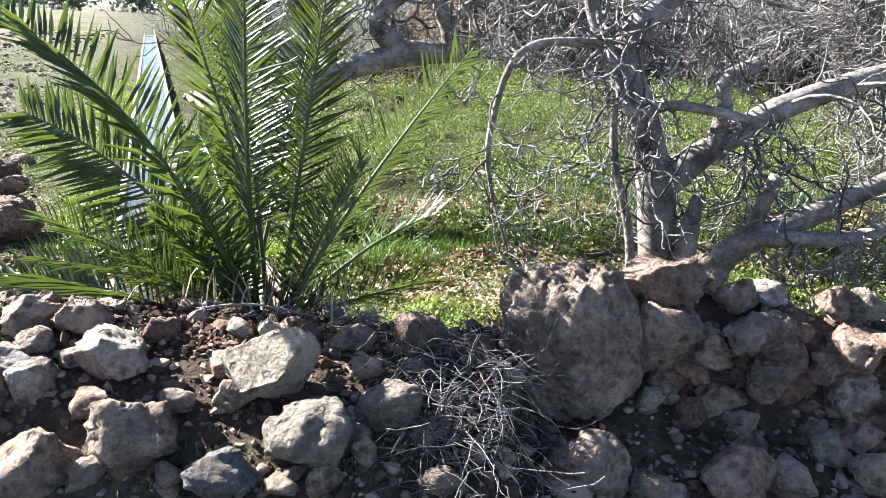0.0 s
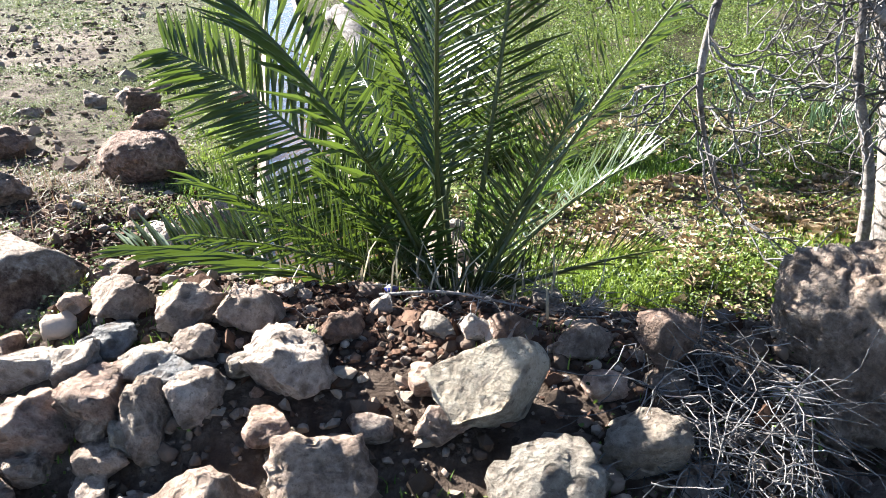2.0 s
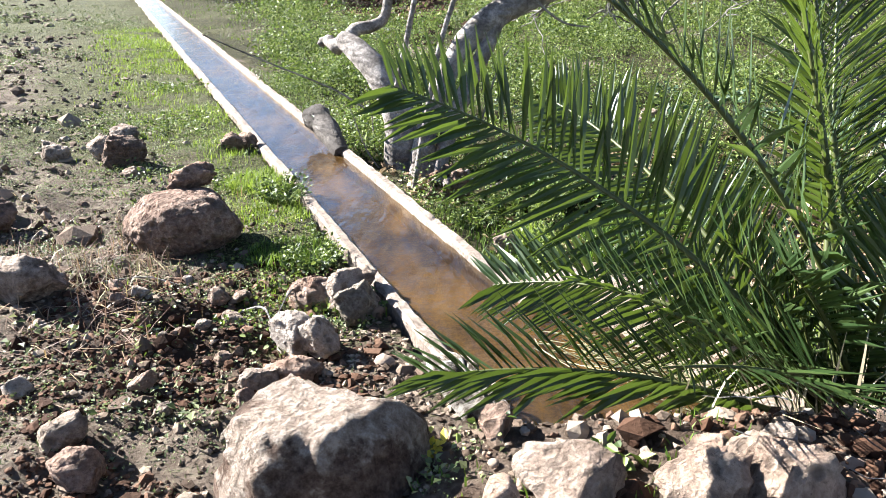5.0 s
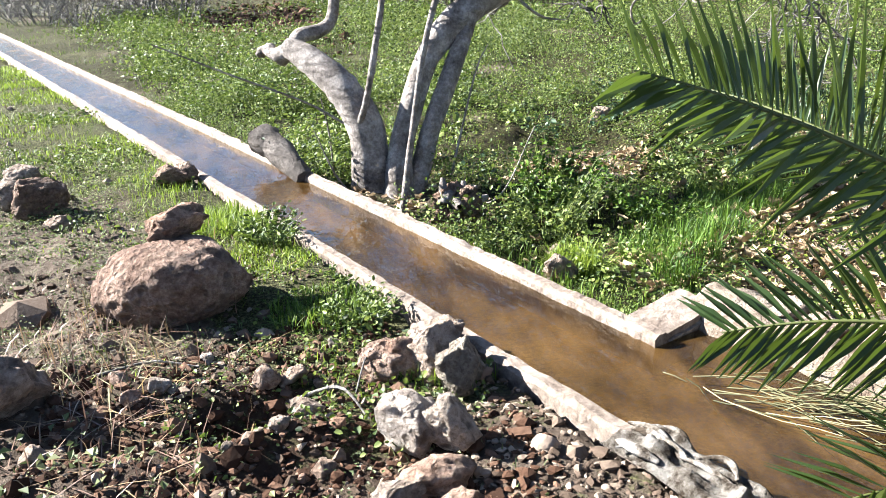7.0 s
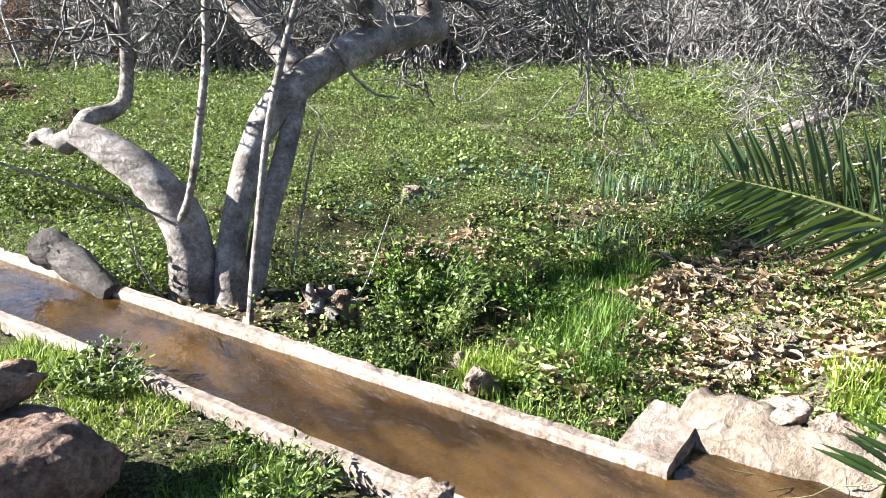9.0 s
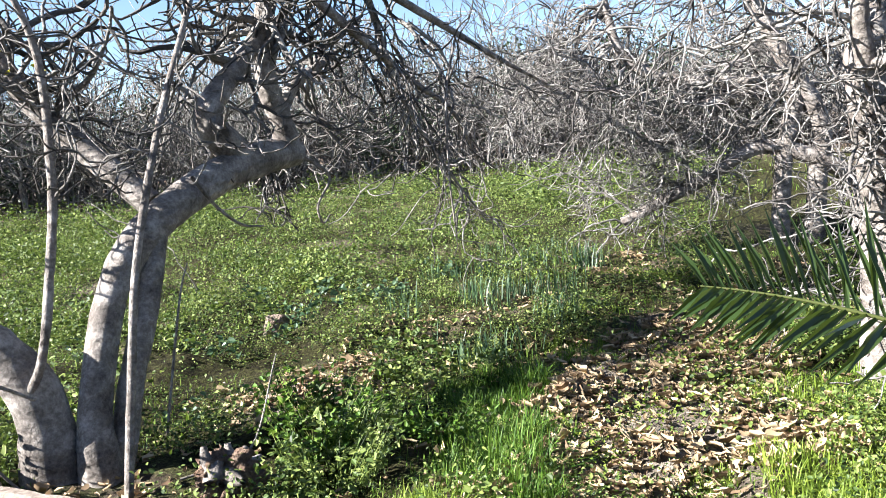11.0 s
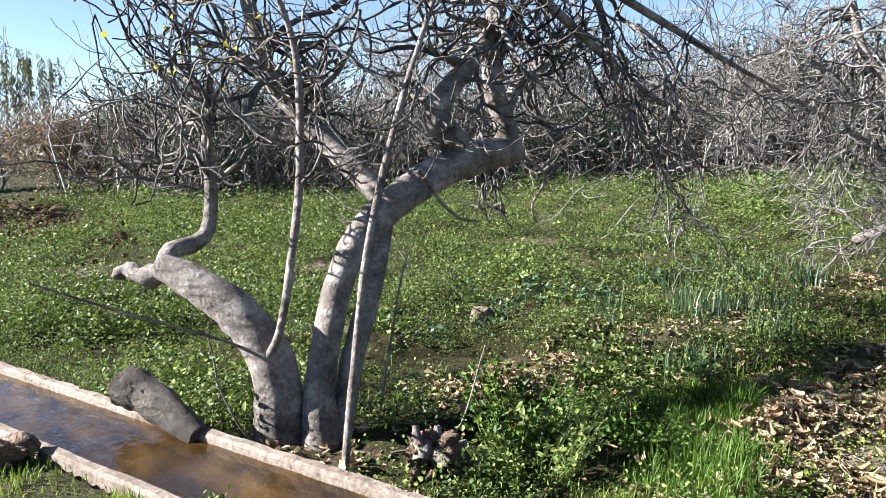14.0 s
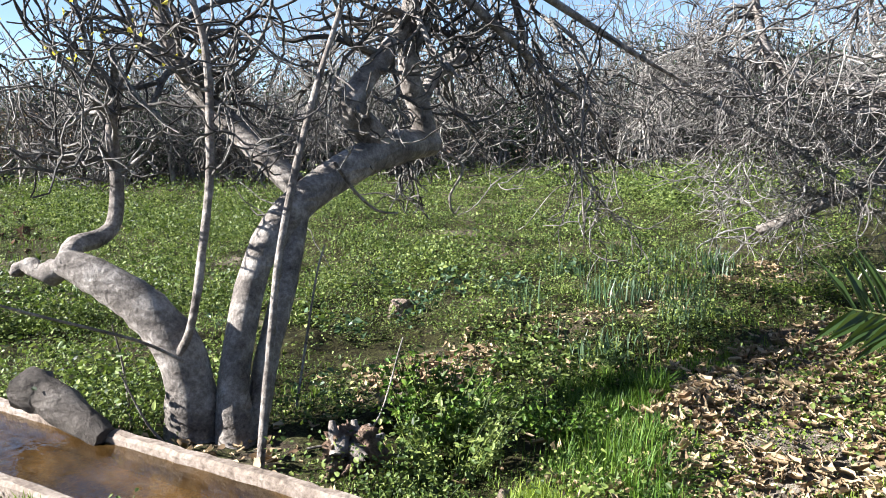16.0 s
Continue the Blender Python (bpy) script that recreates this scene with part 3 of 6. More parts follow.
def water_sheet(name, z, material, label, category):
    """One sheet: the channel and, joined on, the wider pool at its end."""
    bm = bmesh.new()
    n = 44
    rows = []
    for i in range(n + 1):
        a = -2.62 + 62.6 * (i / n) ** 2
        rows.append([bm.verts.new(across(a, s, z)) for s in (-0.262, 0.262)])
    for r, q in zip(rows, rows[1:]):
        bm.faces.new((r[0], r[1], q[1], q[0]))
    kerb = [bm.verts.new(across(a, 0.262, z)) for a in (-1.40, -2.00)] + [rows[0][1]]
    bank = [bm.verts.new((*p, z)) for p in ((-1.15, 5.20), (-1.00, 4.65), (-0.82, 4.15))]
    for k in range(2):
        bm.faces.new((kerb[k], bank[k], bank[k + 1], kerb[k + 1]))
    foot = [bm.verts.new((*p, z)) for p in ((-1.62, 3.40), (-1.05, 3.38), (-0.66, 3.55))]
    bm.faces.new((rows[0][0], rows[0][1], foot[1], foot[0]))
    bm.faces.new((rows[0][1], bank[2], foot[2], foot[1]))
    bm.normal_update()
    for fc in bm.faces:
        if fc.normal.z < 0:
            fc.normal_flip()
    return tagged(part(name, bm, material, None), label, category, kind="structure")


water_sheet("channel_bed", -0.37, M_BED, "sandy brown bed of the water channel", "channel bed")
water_sheet("water", WATER, M_WATER, "shallow muddy brown water flowing in a concrete channel", "water")


# ---- stones ----
STONE_LABEL = {"t": "rough tan limestone rock lying on the bank", "w": "pale weathered limestone rock on bare earth",
               "p": "pinkish limestone rock among the rubble", "g": "grey rounded limestone rock on the bank",
               "b": "dark brown pitted rock", "s": "flat dark slate-grey stone", "a": "large cream angular slab of limestone, sunlit on top"}


def stone_mesh(seed, fine=3, cuts=7, lump=0.16, cut_at=0.72):
    """A lump of stone of unit size: a ball cut by planes, then weathered."""
    r = random.Random(seed)
    bm = bmesh.new()
    bmesh.ops.create_icosphere(bm, subdivisions=fine, radius=0.62)
    planes = [(Vector((r.gauss(0, 1), r.gauss(0, 1), r.gauss(0, 0.9))).normalized(), 0.62 * r.uniform(cut_at - 0.22, cut_at + 0.12)) for _ in range(cuts + 5)]
    off = Vector((r.uniform(-50, 50), r.uniform(-50, 50), r.uniform(-50, 50)))
    for v in bm.verts:
        for n, d in planes:
            over = v.co.dot(n) - d
            if over > 0:
                v.co -= n * over * 0.97
        q = v.co * 2.4 + off
        crag = abs(noise.noise(q * 1.7)) - 0.25
        v.co *= 1 + lump * 0.7 * noise.noise(q) - lump * 0.9 * crag + lump * 0.45 * noise.noise(q * 4.3) + lump * 0.22 * noise.noise(q * 9.7)
    lo = [min(v.co[k] for v in bm.verts) for k in range(3)]
    hi = [max(v.co[k] for v in bm.verts) for k in range(3)]
    for v in bm.verts:
        for k in range(3):
            v.co[k] = (v.co[k] - lo[k]) / (hi[k] - lo[k]) - 0.5
    me = bpy.data.meshes.new("stone")
    for f in bm.faces:
        f.smooth = True
    bm.to_mesh(me)
    bm.free()
    return me


stone_count = [0]


def rock(x, y, z, w, h, k="t", depth=None, fine=3, turn=None, cuts=8, lump=0.16, tilt=(0, 0), label="", name="rock", cut_at=0.72, lift=False):
    stone_count[0] += 1
    r = random.Random(stone_count[0] * 7 + 1)
    me = stone_mesh(stone_count[0] * 13 + 5, max(fine, 4) if w > 0.13 else 3, cuts, lump * 1.5, cut_at)
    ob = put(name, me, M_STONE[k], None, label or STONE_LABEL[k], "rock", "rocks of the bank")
    d = depth or 0.5 * (w + h) * r.uniform(0.85, 1.15)
    zz = z if lift else min(z, hz(x, y) + h * 0.55)
    ob.matrix_world = pose(x, y, zz, tilt[0] + r.uniform(-9, 9), tilt[1] + r.uniform(-9, 9), turn if turn is not None else r.uniform(-25, 25)) @ Matrix.Diagonal((w * 1.06, d, h * 1.08, 1))
    return ob


rock(-0.54, 2.53, 0.36, 0.29, 0.17, 'a', 0.24, 4, 20, 7, 0.05, (52, -38), lift=True, cut_at=0.6)
rock(-1.12, 2.59, 0.33, 0.28, 0.17, 'w')
rock(-0.96, 2.30, 0.19, 0.27, 0.25, 't')
rock(-1.36, 2.51, 0.27, 0.15, 0.13, 't')
rock(-0.73, 2.57, 0.32, 0.10, 0.12, 'p')
rock(-0.66, 2.46, 0.27, 0.18, 0.12, 'p')
rock(-0.39, 2.31, 0.23, 0.28, 0.20, 'g')
rock(-0.16, 2.45, 0.26, 0.24, 0.16, 'g')
rock(-0.07, 2.79, 0.37, 0.21, 0.19, 'b')
rock(-0.32, 2.79, 0.36, 0.19, 0.10, 't')
rock(-0.08, 2.69, 0.30, 0.12, 0.08, 't')
rock(-1.49, 2.78, 0.38, 0.21, 0.16, 't')
rock(-1.31, 2.80, 0.38, 0.23, 0.14, 't')
rock(-1.26, 2.21, 0.11, 0.30, 0.24, 't')
rock(-1.07, 2.22, 0.10, 0.14, 0.09, 't')
rock(-0.81, 2.18, 0.11, 0.11, 0.11, 't')
rock(-0.64, 2.19, 0.13, 0.22, 0.15, 's')
rock(0.54, 2.53, 0.04, 0.29, 0.25, 't')
rock(1.07, 2.56, 0.01, 0.29, 0.22, 'p')
rock(1.27, 2.56, -0.00, 0.18, 0.16, 't')
rock(1.45, 2.67, 0.06, 0.16, 0.14, 'g')
rock(1.61, 2.84, 0.07, 0.17, 0.15, 't')
rock(1.57, 2.60, 0.02, 0.16, 0.19, 't')
rock(0.80, 2.54, -0.05, 0.19, 0.11, 't')
rock(0.38, 2.80, 0.13, 0.15, 0.20, 't')
rock(0.86, 3.05, 0.52, 0.34, 0.27, 'p', lump=0.22)
rock(0.89, 2.95, 0.33, 0.32, 0.36, 't', lump=0.24)
rock(1.05, 3.10, 0.57, 0.17, 0.17, 't')
rock(1.16, 3.04, 0.52, 0.17, 0.14, 'p')
rock(1.18, 2.97, 0.35, 0.14, 0.09, 't')
rock(1.33, 2.98, 0.37, 0.24, 0.22, 't')
rock(1.32, 3.12, 0.51, 0.22, 0.10, 'w')
rock(1.57, 3.05, 0.50, 0.15, 0.15, 'p')
rock(1.68, 3.05, 0.50, 0.20, 0.15, 'g')
rock(0.80, 2.83, 0.13, 0.10, 0.06, 'g')
rock(0.90, 2.86, 0.15, 0.08, 0.06, 'g')
rock(-0.22, 2.29, 0.18, 0.09, 0.11, 't')
rock(0.03, 2.23, 0.13, 0.15, 0.11, 't')
rock(-0.45, 2.17, 0.12, 0.11, 0.07, 't')
rock(-0.33, 2.19, 0.13, 0.11, 0.11, 't')
rock(-1.49, 2.43, 0.21, 0.16, 0.23, 't')
rock(-1.64, 2.47, 0.23, 0.22, 0.16, 'p')
rock(-1.81, 2.41, 0.17, 0.24, 0.19, 'p')
rock(-1.36, 2.48, 0.25, 0.14, 0.14, 'w')
rock(-1.56, 2.34, 0.13, 0.16, 0.11, 't')
rock(-1.47, 2.56, 0.29, 0.20, 0.09, 's')
rock(-1.43, 2.65, 0.34, 0.16, 0.11, 't')
rock(-1.79, 2.32, 0.10, 0.15, 0.11, 't')
rock(-1.27, 2.26, 0.11, 0.17, 0.12, 't')
rock(-1.57, 2.26, 0.07, 0.16, 0.11, 't')
rock(-1.45, 2.24, 0.07, 0.12, 0.09, 't')
rock(-2.59, 2.92, -0.05, 0.38, 0.34, 'w')
rock(-1.98, 2.36, 0.12, 0.20, 0.16, 'p')
rock(-1.86, 2.20, 0.06, 0.22, 0.15, 't')
rock(-1.66, 2.16, 0.04, 0.17, 0.13, 'w')
rock(-1.40, 2.08, 0.03, 0.20, 0.14, 'p')
rock(-2.05, 2.52, 0.14, 0.15, 0.12, 't')
rock(-1.13, 2.42, 0.22, 0.13, 0.10, 'p')
rock(-0.86, 2.44, 0.24, 0.12, 0.09, 't')
rock(-0.25, 2.62, 0.31, 0.13, 0.09, 'p')
rock(-1.02, 2.75, 0.36, 0.14, 0.10, 'b')
rock(-0.55, 2.80, 0.36, 0.12, 0.08, 'w')
rock(-2.57, 5.11, -0.21, 0.22, 0.18, 'p')
rock(-2.38, 5.08, -0.18, 0.27, 0.20, 't')
rock(-2.47, 4.56, -0.18, 0.17, 0.21, 'w')
rock(-1.77, 2.82, 0.37, 0.22, 0.16, 't')
rock(-1.93, 2.57, 0.25, 0.21, 0.13, 'w')
rock(-1.77, 2.59, 0.27, 0.21, 0.14, 'w')
rock(-1.56, 2.60, 0.28, 0.22, 0.12, 'w')
rock(-1.48, 2.83, 0.38, 0.12, 0.14, 'p')
rock(-1.34, 2.91, 0.37, 0.16, 0.09, 't')
rock(-1.90, 2.80, 0.34, 0.08, 0.11, 'p')
rock(-1.47, 2.59, 0.28, 0.26, 0.07, 's')
rock(-1.15, 2.64, 0.31, 0.18, 0.10, 'w')
rock(-1.71, 2.68, 0.31, 0.18, 0.09, 's')
rock(-3.17, 3.69, -0.20, 0.18, 0.15, 'p')
rock(-3.29, 3.88, -0.18, 0.19, 0.11, 't')
rock(-3.95, 5.13, -0.12, 0.36, 0.25, 't')
rock(-4.64, 6.21, -0.15, 0.35, 0.27, 'b')
rock(-4.93, 7.94, -0.17, 0.28, 0.19, 't')
rock(-4.33, 7.77, -0.13, 0.32, 0.24, 'b')
rock(-3.49, 8.33, -0.19, 0.19, 0.14, 't')
rock(-8.47, 9.16, -0.15, 0.31, 0.23, 't')
rock(-2.69, 4.32, -0.24, 0.16, 0.11, 't')
rock(-2.54, 4.21, -0.23, 0.16, 0.12, 'p')
rock(-5.19, 7.29, -0.17, 0.26, 0.13, 't')
rock(-4.58, 5.61, -0.15, 0.20, 0.12, 't')
rock(-2.57, 5.11, -0.22, 0.22, 0.17, 'p')
rock(-2.36, 5.19, -0.20, 0.22, 0.16, 't')
rock(-2.34, 4.94, -0.20, 0.19, 0.20, 'g')
rock(-2.58, 4.65, -0.22, 0.24, 0.22, 'w')
rock(-2.56, 4.39, -0.25, 0.23, 0.17, 'p')
rock(-3.03, 5.15, -0.23, 0.11, 0.10, 'p')
rock(-3.58, 8.26, -0.18, 0.25, 0.17, 'b')
rock(-4.51, 7.86, -0.14, 0.28, 0.24, 't')
rock(-3.90, 5.17, -0.15, 0.20, 0.20, 't')
rock(-4.66, 8.78, -0.21, 0.24, 0.14, 't')
rock(-4.17, 7.46, -0.22, 0.17, 0.09, 't')
rock(-2.90, 4.87, -0.24, 0.12, 0.09, 't')
rock(-2.88, 4.54, -0.25, 0.09, 0.07, 't')
rock(-1.50, 6.09, -0.34, 0.18, 0.15, 't')
rock(-1.40, 6.39, -0.37, 0.13, 0.10, 't')
rock(0.46, 9.96, -0.35, 0.29, 0.18, 't')
rock(0.56, 2.93, 0.30, 0.50, 0.66, "t", 0.5, 5, 8, -5, 0.15, lift=True, label="big furrowed limestone boulder in dappled shade", name="boulder")
rock(0.37, 2.92, 0.42, 0.26, 0.40, "t", 0.34, 5, 30, -3, 0.14, lift=True, name="boulder", label="furrowed limestone boulder leaning on its neighbour")
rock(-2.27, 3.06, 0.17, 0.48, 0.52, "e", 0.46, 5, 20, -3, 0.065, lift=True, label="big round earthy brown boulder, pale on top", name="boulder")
rock(-3.40, 5.98, -0.13, 0.69, 0.38, "r", 0.52, 5, -14, -3, 0.07, (0, 0), cut_at=0.85, lift=True, label="large rounded pinkish boulder on the field", name="boulder")
rock(-3.36, 6.12, 0.10, 0.28, 0.17, "r", 0.22, 4, 10, 8, 0.2, lift=True, label="tan stone lying on a boulder")


def rubble_face():
    r = random.Random(31)
    for i in range(60):
        x, zz = r.uniform(0.65, 2.3), r.uniform(-0.02, 0.42)
        w = r.uniform(0.09, 0.24)
        y = 2.86 + 0.18 * zz + r.uniform(-0.05, 0.05)
        k = r.choice("ttpprb")
        rock(x, y, zz, w, w * r.uniform(0.6, 0.95), k, w * 0.9, label="limestone rock of the rough dry-stone face", lift=True)


def scatter_stones():
    """Countable small stones over the bank, from a few shared shapes."""
    shapes = []
    for i in range(18):
        me = stone_mesh(900 + i, 3, 6, 0.18)
        me.materials.append(M_STONE["twpgbt"[i % 6]])
        shapes.append(me)
    r = random.Random(22)
    placed = 0
    while placed < 300:
        x, y = r.uniform(-2.7, 2.2), r.uniform(1.75, 3.15)
        if r.random() < 0.15:
            x, y = r.uniform(-3.9, -2.2), r.uniform(2.9, 5.6)
        if x > -2.6 and y > 3.1:
            continue
        size = 0.025 + 0.10 * r.random() ** 2.2
        ob = new("stone", r.choice(shapes))
        tagged(ob, "small limestone stone in the earth of the bank", "stone", "small stones of the bank")
        ob.matrix_world = pose(x, y, hz(x, y) + size * 0.22, r.uniform(-40, 40), r.uniform(-40, 40), r.uniform(0, 360)) @ Matrix.Diagonal((size * r.uniform(0.9, 1.5), size, size * r.uniform(0.6, 1.0), 1))
        placed += 1


rubble_face()
scatter_stones()


def crumbs(name, rng, x, y, size, material, label, category, fine=1):
    """Countless clods or pebbles in one mesh."""
    bm = bmesh.new()
    bmesh.ops.create_icosphere(bm, subdivisions=fine, radius=0.5)
    v0 = np.array([v.co[:] for v in bm.verts])
    f0 = np.array([[v.index for v in f.verts] for f in bm.faces])
    bm.free()
    n = len(x)
    scale = size * rng.lognormal(0, 0.5, n)[:, None, None] * rng.uniform(0.6, 1.2, (n, 1, 3)) * np.array((1.1, 1.1, 0.8))
    v = v0[None] * (1 + (0.95 if fine == 1 else 0.42) * (rng.random((n, len(v0), 1)) - 0.5)) * scale
    a = rng.random(n) * 6.28
    c, s = np.cos(a)[:, None], np.sin(a)[:, None]
    w = np.stack((v[:, :, 0] * c - v[:, :, 1] * s, v[:, :, 0] * s + v[:, :, 1] * c, v[:, :, 2]), -1)
    w = w + np.stack((x, y, height(x, y) + scale[:, 0, 2] * 0.12), -1)[:, None]
    f = (f0[None] + (np.arange(n) * len(v0))[:, None, None]).reshape(-1, 3)
    return put(name, raw_mesh(name, w.reshape(-1, 3), f, fine > 1), material, None, label, category, kind="stuff")


g = np.random.default_rng(8)


def earth_material(name, stops):
    n = Nodes(name)
    rnd = n.node("NewGeometry").outputs["Random Per Island"]
    f = n.noise(spot(n), 60.0, 6, 0.7)
    c = n.ramp(n.math("ADD", n.math("MULTIPLY", rnd, 0.7), n.math("MULTIPLY", f, 0.3)),
               stops)
    return n.finish(c, 0.95, f, 0.01, 0.8, 0.1)


M_CLOD = earth_material("earth_clods", [(0.2, (0.045, 0.031, 0.022)), (0.5, (0.115, 0.083, 0.062)), (0.8, (0.25, 0.20, 0.155))])
M_FRESH = earth_material("fresh_earth", [(0.2, (0.032, 0.016, 0.010)), (0.55, (0.075, 0.040, 0.025)), (0.9, (0.17, 0.105, 0.072))])
x, y = g.uniform(-11, -1.9, 11000), 2.2 + 15 * g.random(11000) ** 1.7
keep = (side(x, y) < -0.75 - 0.4 * g.random(11000)) & (vnoise(x, y, 0.8, 71) > 0.2)
crumbs("clods", g, x[keep], y[keep], 0.026, M_CLOD, "clods of dry brown earth on the field", "clods")
x, y = g.uniform(-2.8, 2.6, 7000), g.uniform(1.7, 3.3, 7000)
crumbs("rubble", g, x, y, 0.019, M_CLOD, "earth crumbs and rubble between the stones", "rubble")
x, y = g.uniform(-3.8, -2.15, 5200), g.uniform(3.3, 5.6, 5200)
keep = (side(x, y) < -0.45) & (vnoise(x, y, 0.4, 73) > 0.38)
x2, y2 = g.uniform(-5.4, -1.9, 8000), g.uniform(1.9, 6.6, 8000)
k2 = (side(x2, y2) < -0.5) & (vnoise(x2, y2, 0.5, 77) > 0.12) & ((y2 > 3.0) | (x2 < -2.2))
crumbs("fine_clods", g, x2[k2], y2[k2], 0.016, M_CLOD, "fine crumbs of earth and gravel beside the path", "clods")
crumbs("fresh_clods", g, x[keep], y[keep], 0.020, M_FRESH, "freshly dug reddish earth clods beside the channel", "clods")


M_PEBBLE = earth_material("limestone_pebbles", [(0.15, (0.08, 0.056, 0.042)), (0.5, (0.18, 0.13, 0.098)), (0.85, (0.34, 0.27, 0.215))])
x, y = g.uniform(-2.75, 2.4, 1500), g.uniform(1.8, 3.2, 1500)
keep = g.random(1500) < 0.85 - 0.85 * smudge(x, y, -1.1, 3.0, 0.9, 0.38)
crumbs("pebbles", g, x[keep], y[keep], 0.024, M_PEBBLE, "limestone pebbles and chips between the rocks", "pebbles", 2)
x, y = g.uniform(-15, -3.2, 4200), g.uniform(6, 22, 4200)
keep = (side(x, y) < -1.6) & (vnoise(x, y, 2.0, 79) > 0.3)
crumbs("field_clods", g, x[keep], y[keep], 0.05, M_CLOD, "lumps of ploughed earth out on the field", "clods")


x, y = g.uniform(-34, -5, 2200), g.uniform(16, 48, 2200)
keep = (side(x, y) < -2.0) & (vnoise(x, y, 5.0, 83) > 0.35)
crumbs("far_clods", g, x[keep], y[keep], 0.11, M_CLOD, "earth lumps far out on the open field", "clods")
x, y = g.normal(-2.3, 1.1, 1300), g.normal(28, 4.5, 1300)
crumbs("tilled_clods", g, x, y, 0.10, M_FRESH, "dark tilled clods in the strip across the field", "clods")
a, q = g.uniform(-2.6, -1.1, 900), g.uniform(-0.85, -0.37, 900)
crumbs("kerb_crumbs", g, CX + a * UX + q * UY, CY + a * UY - q * UX, 0.017, M_CLOD, "earth and grit piled along the near kerb", "clods")
a, q = g.uniform(-2.6, -1.1, 20), g.uniform(-0.75, -0.38, 20)
crumbs("kerb_pebbles", g, CX + a * UX + q * UY, CY + a * UY - q * UX, 0.045, M_PEBBLE, "limestone chips along the near kerb", "pebbles", 2)
# Dark crumbs: the palm's shade is put into their colour.
x, y = g.normal(-0.85, 0.45, 1400), g.normal(2.88, 0.16, 1400)
crumbs("bank_crumbs", g, x, y, 0.02, M_FRESH, "earth crumbs below the palm, coloured dark for its shade", "clods")


# ---- plants of the ground ----
def grass(name, rng, n, area, length, width, lean, label, thick=None, material=None):
    x, y = area(rng, n)
    d = green(x, y) if thick is None else thick(x, y)
    keep = rng.random(len(x)) < d
    keep &= (np.abs(side(x, y)) > 0.37) | (along(x, y) < -2.6)
    keep &= (pool_distance(x, y) > 0.4) & (edge_distance(x, y) > 0.22)
    x, y = x[keep], y[keep]
    far = np.hypot(x + 3, y - 4)
    l = length * (0.6 + 0.8 * vnoise(x, y, 0.5, 81)) * (1 + 0.02 * far)
    v, f = blades(rng, x, y, height(x, y), l, width * (1 + 0.06 * far), lean)
    return put(name, raw_mesh(name, v, f, True), material or M_GRASS, None, label, "grass", kind="stuff")


def box_area(x0, x1, y0, y1):
    return lambda rng, n: (rng.uniform(x0, x1, n), rng.uniform(y0, y1, n))


def disc_area(cx, cy, r):
    def pick(rng, n):
        a, q = rng.random(n) * 6.2832, r * np.sqrt(rng.random(n))
        return cx + q * np.cos(a), cy + q * np.sin(a)
    return pick


def fan_area(near, far, lo=-24, hi=100, power=1.5):
    """Thinning out with distance in front of the walker."""
    def pick(rng, n):
        r = near + (far - near) * rng.random(n) ** power
        a = np.radians(rng.uniform(lo, hi, n))
        return -2.6 + r * np.sin(a), 4.6 + r * np.cos(a)
    return pick


def verge(x, y):
    s = side(x, y)
    return green(x, y) * step(-1.9, -0.9, s) * (s < 0)


grass("verge_grass", g, 80000, box_area(-8.5, -2.2, 4.9, 19), 0.06, 0.005, 0.8, "short bright green grass on the verge of the channel", lambda x, y: verge(x, y) * step(0.25, 0.6, vnoise(x, y, 0.4, 15)), M_LIME)
grass("field_grass", g, 70000, fan_area(0.6, 30), 0.085, 0.006, 0.9, "green grass among the weeds of the orchard floor",
      lambda x, y: green(x, y) * (side(x, y) > 0) * step(0.3, 0.7, vnoise(x, y, 0.7, 91)) * step(0.36, 0.45, side(x, y)))
grass("dry_field_grass", g, 42000, box_area(-14, -2.2, 2.6, 26), 0.04, 0.006, 0.9, "sparse stubbly grass on the dry field",
      lambda x, y: (side(x, y) < -0.6) * 0.9 * step(0.35, 0.7, vnoise(x, y, 0.55, 95)), M_DULLGRASS)
grass("path_grass", g, 30000, box_area(-7.5, -1.9, 2.0, 10), 0.035, 0.005, 1.0, "dull short grass on the crumbly field",
      lambda x, y: (side(x, y) < -0.6) * (0.2 + 0.8 * step(0.35, 0.65, vnoise(x, y, 0.35, 141))) * (1 - smudge(x, y, -2.95, 4.7, 0.7, 0.6)), M_DULLGRASS)
grass("bank_grass", g, 7000, box_area(-2.6, 0.4, 1.8, 3.3), 0.05, 0.004, 1.0, "thin grass tufts between the stones of the bank",
      lambda x, y: step(0.55, 0.75, vnoise(x, y, 0.28, 97)))


def tuft(cx, cy, r, n, length, width=0.0055, lean=1.7, name="grass_tuft", label="lush bright green grass tuft", material=None):
    return grass(name, g, int(n * 1.7), disc_area(cx, cy, r), length, width, lean, label, lambda x, y: np.ones_like(x), material)


tuft(-1.36, 6.22, 0.15, 500, 0.17, material=M_LIME)
tuft(-0.75, 6.35, 0.30, 800, 0.17, material=M_LUSH)
tuft(-0.35, 6.75, 0.36, 800, 0.16, material=M_LUSH)
tuft(0.25, 7.2, 0.36, 1300, 0.16, material=M_LUSH)
tuft(1.15, 7.05, 0.22, 500, 0.15, material=M_LUSH)
tuft(-0.9, 5.95, 0.12, 300, 0.16, material=M_LUSH)
tuft(2.3, 6.2, 0.45, 900, 0.11)
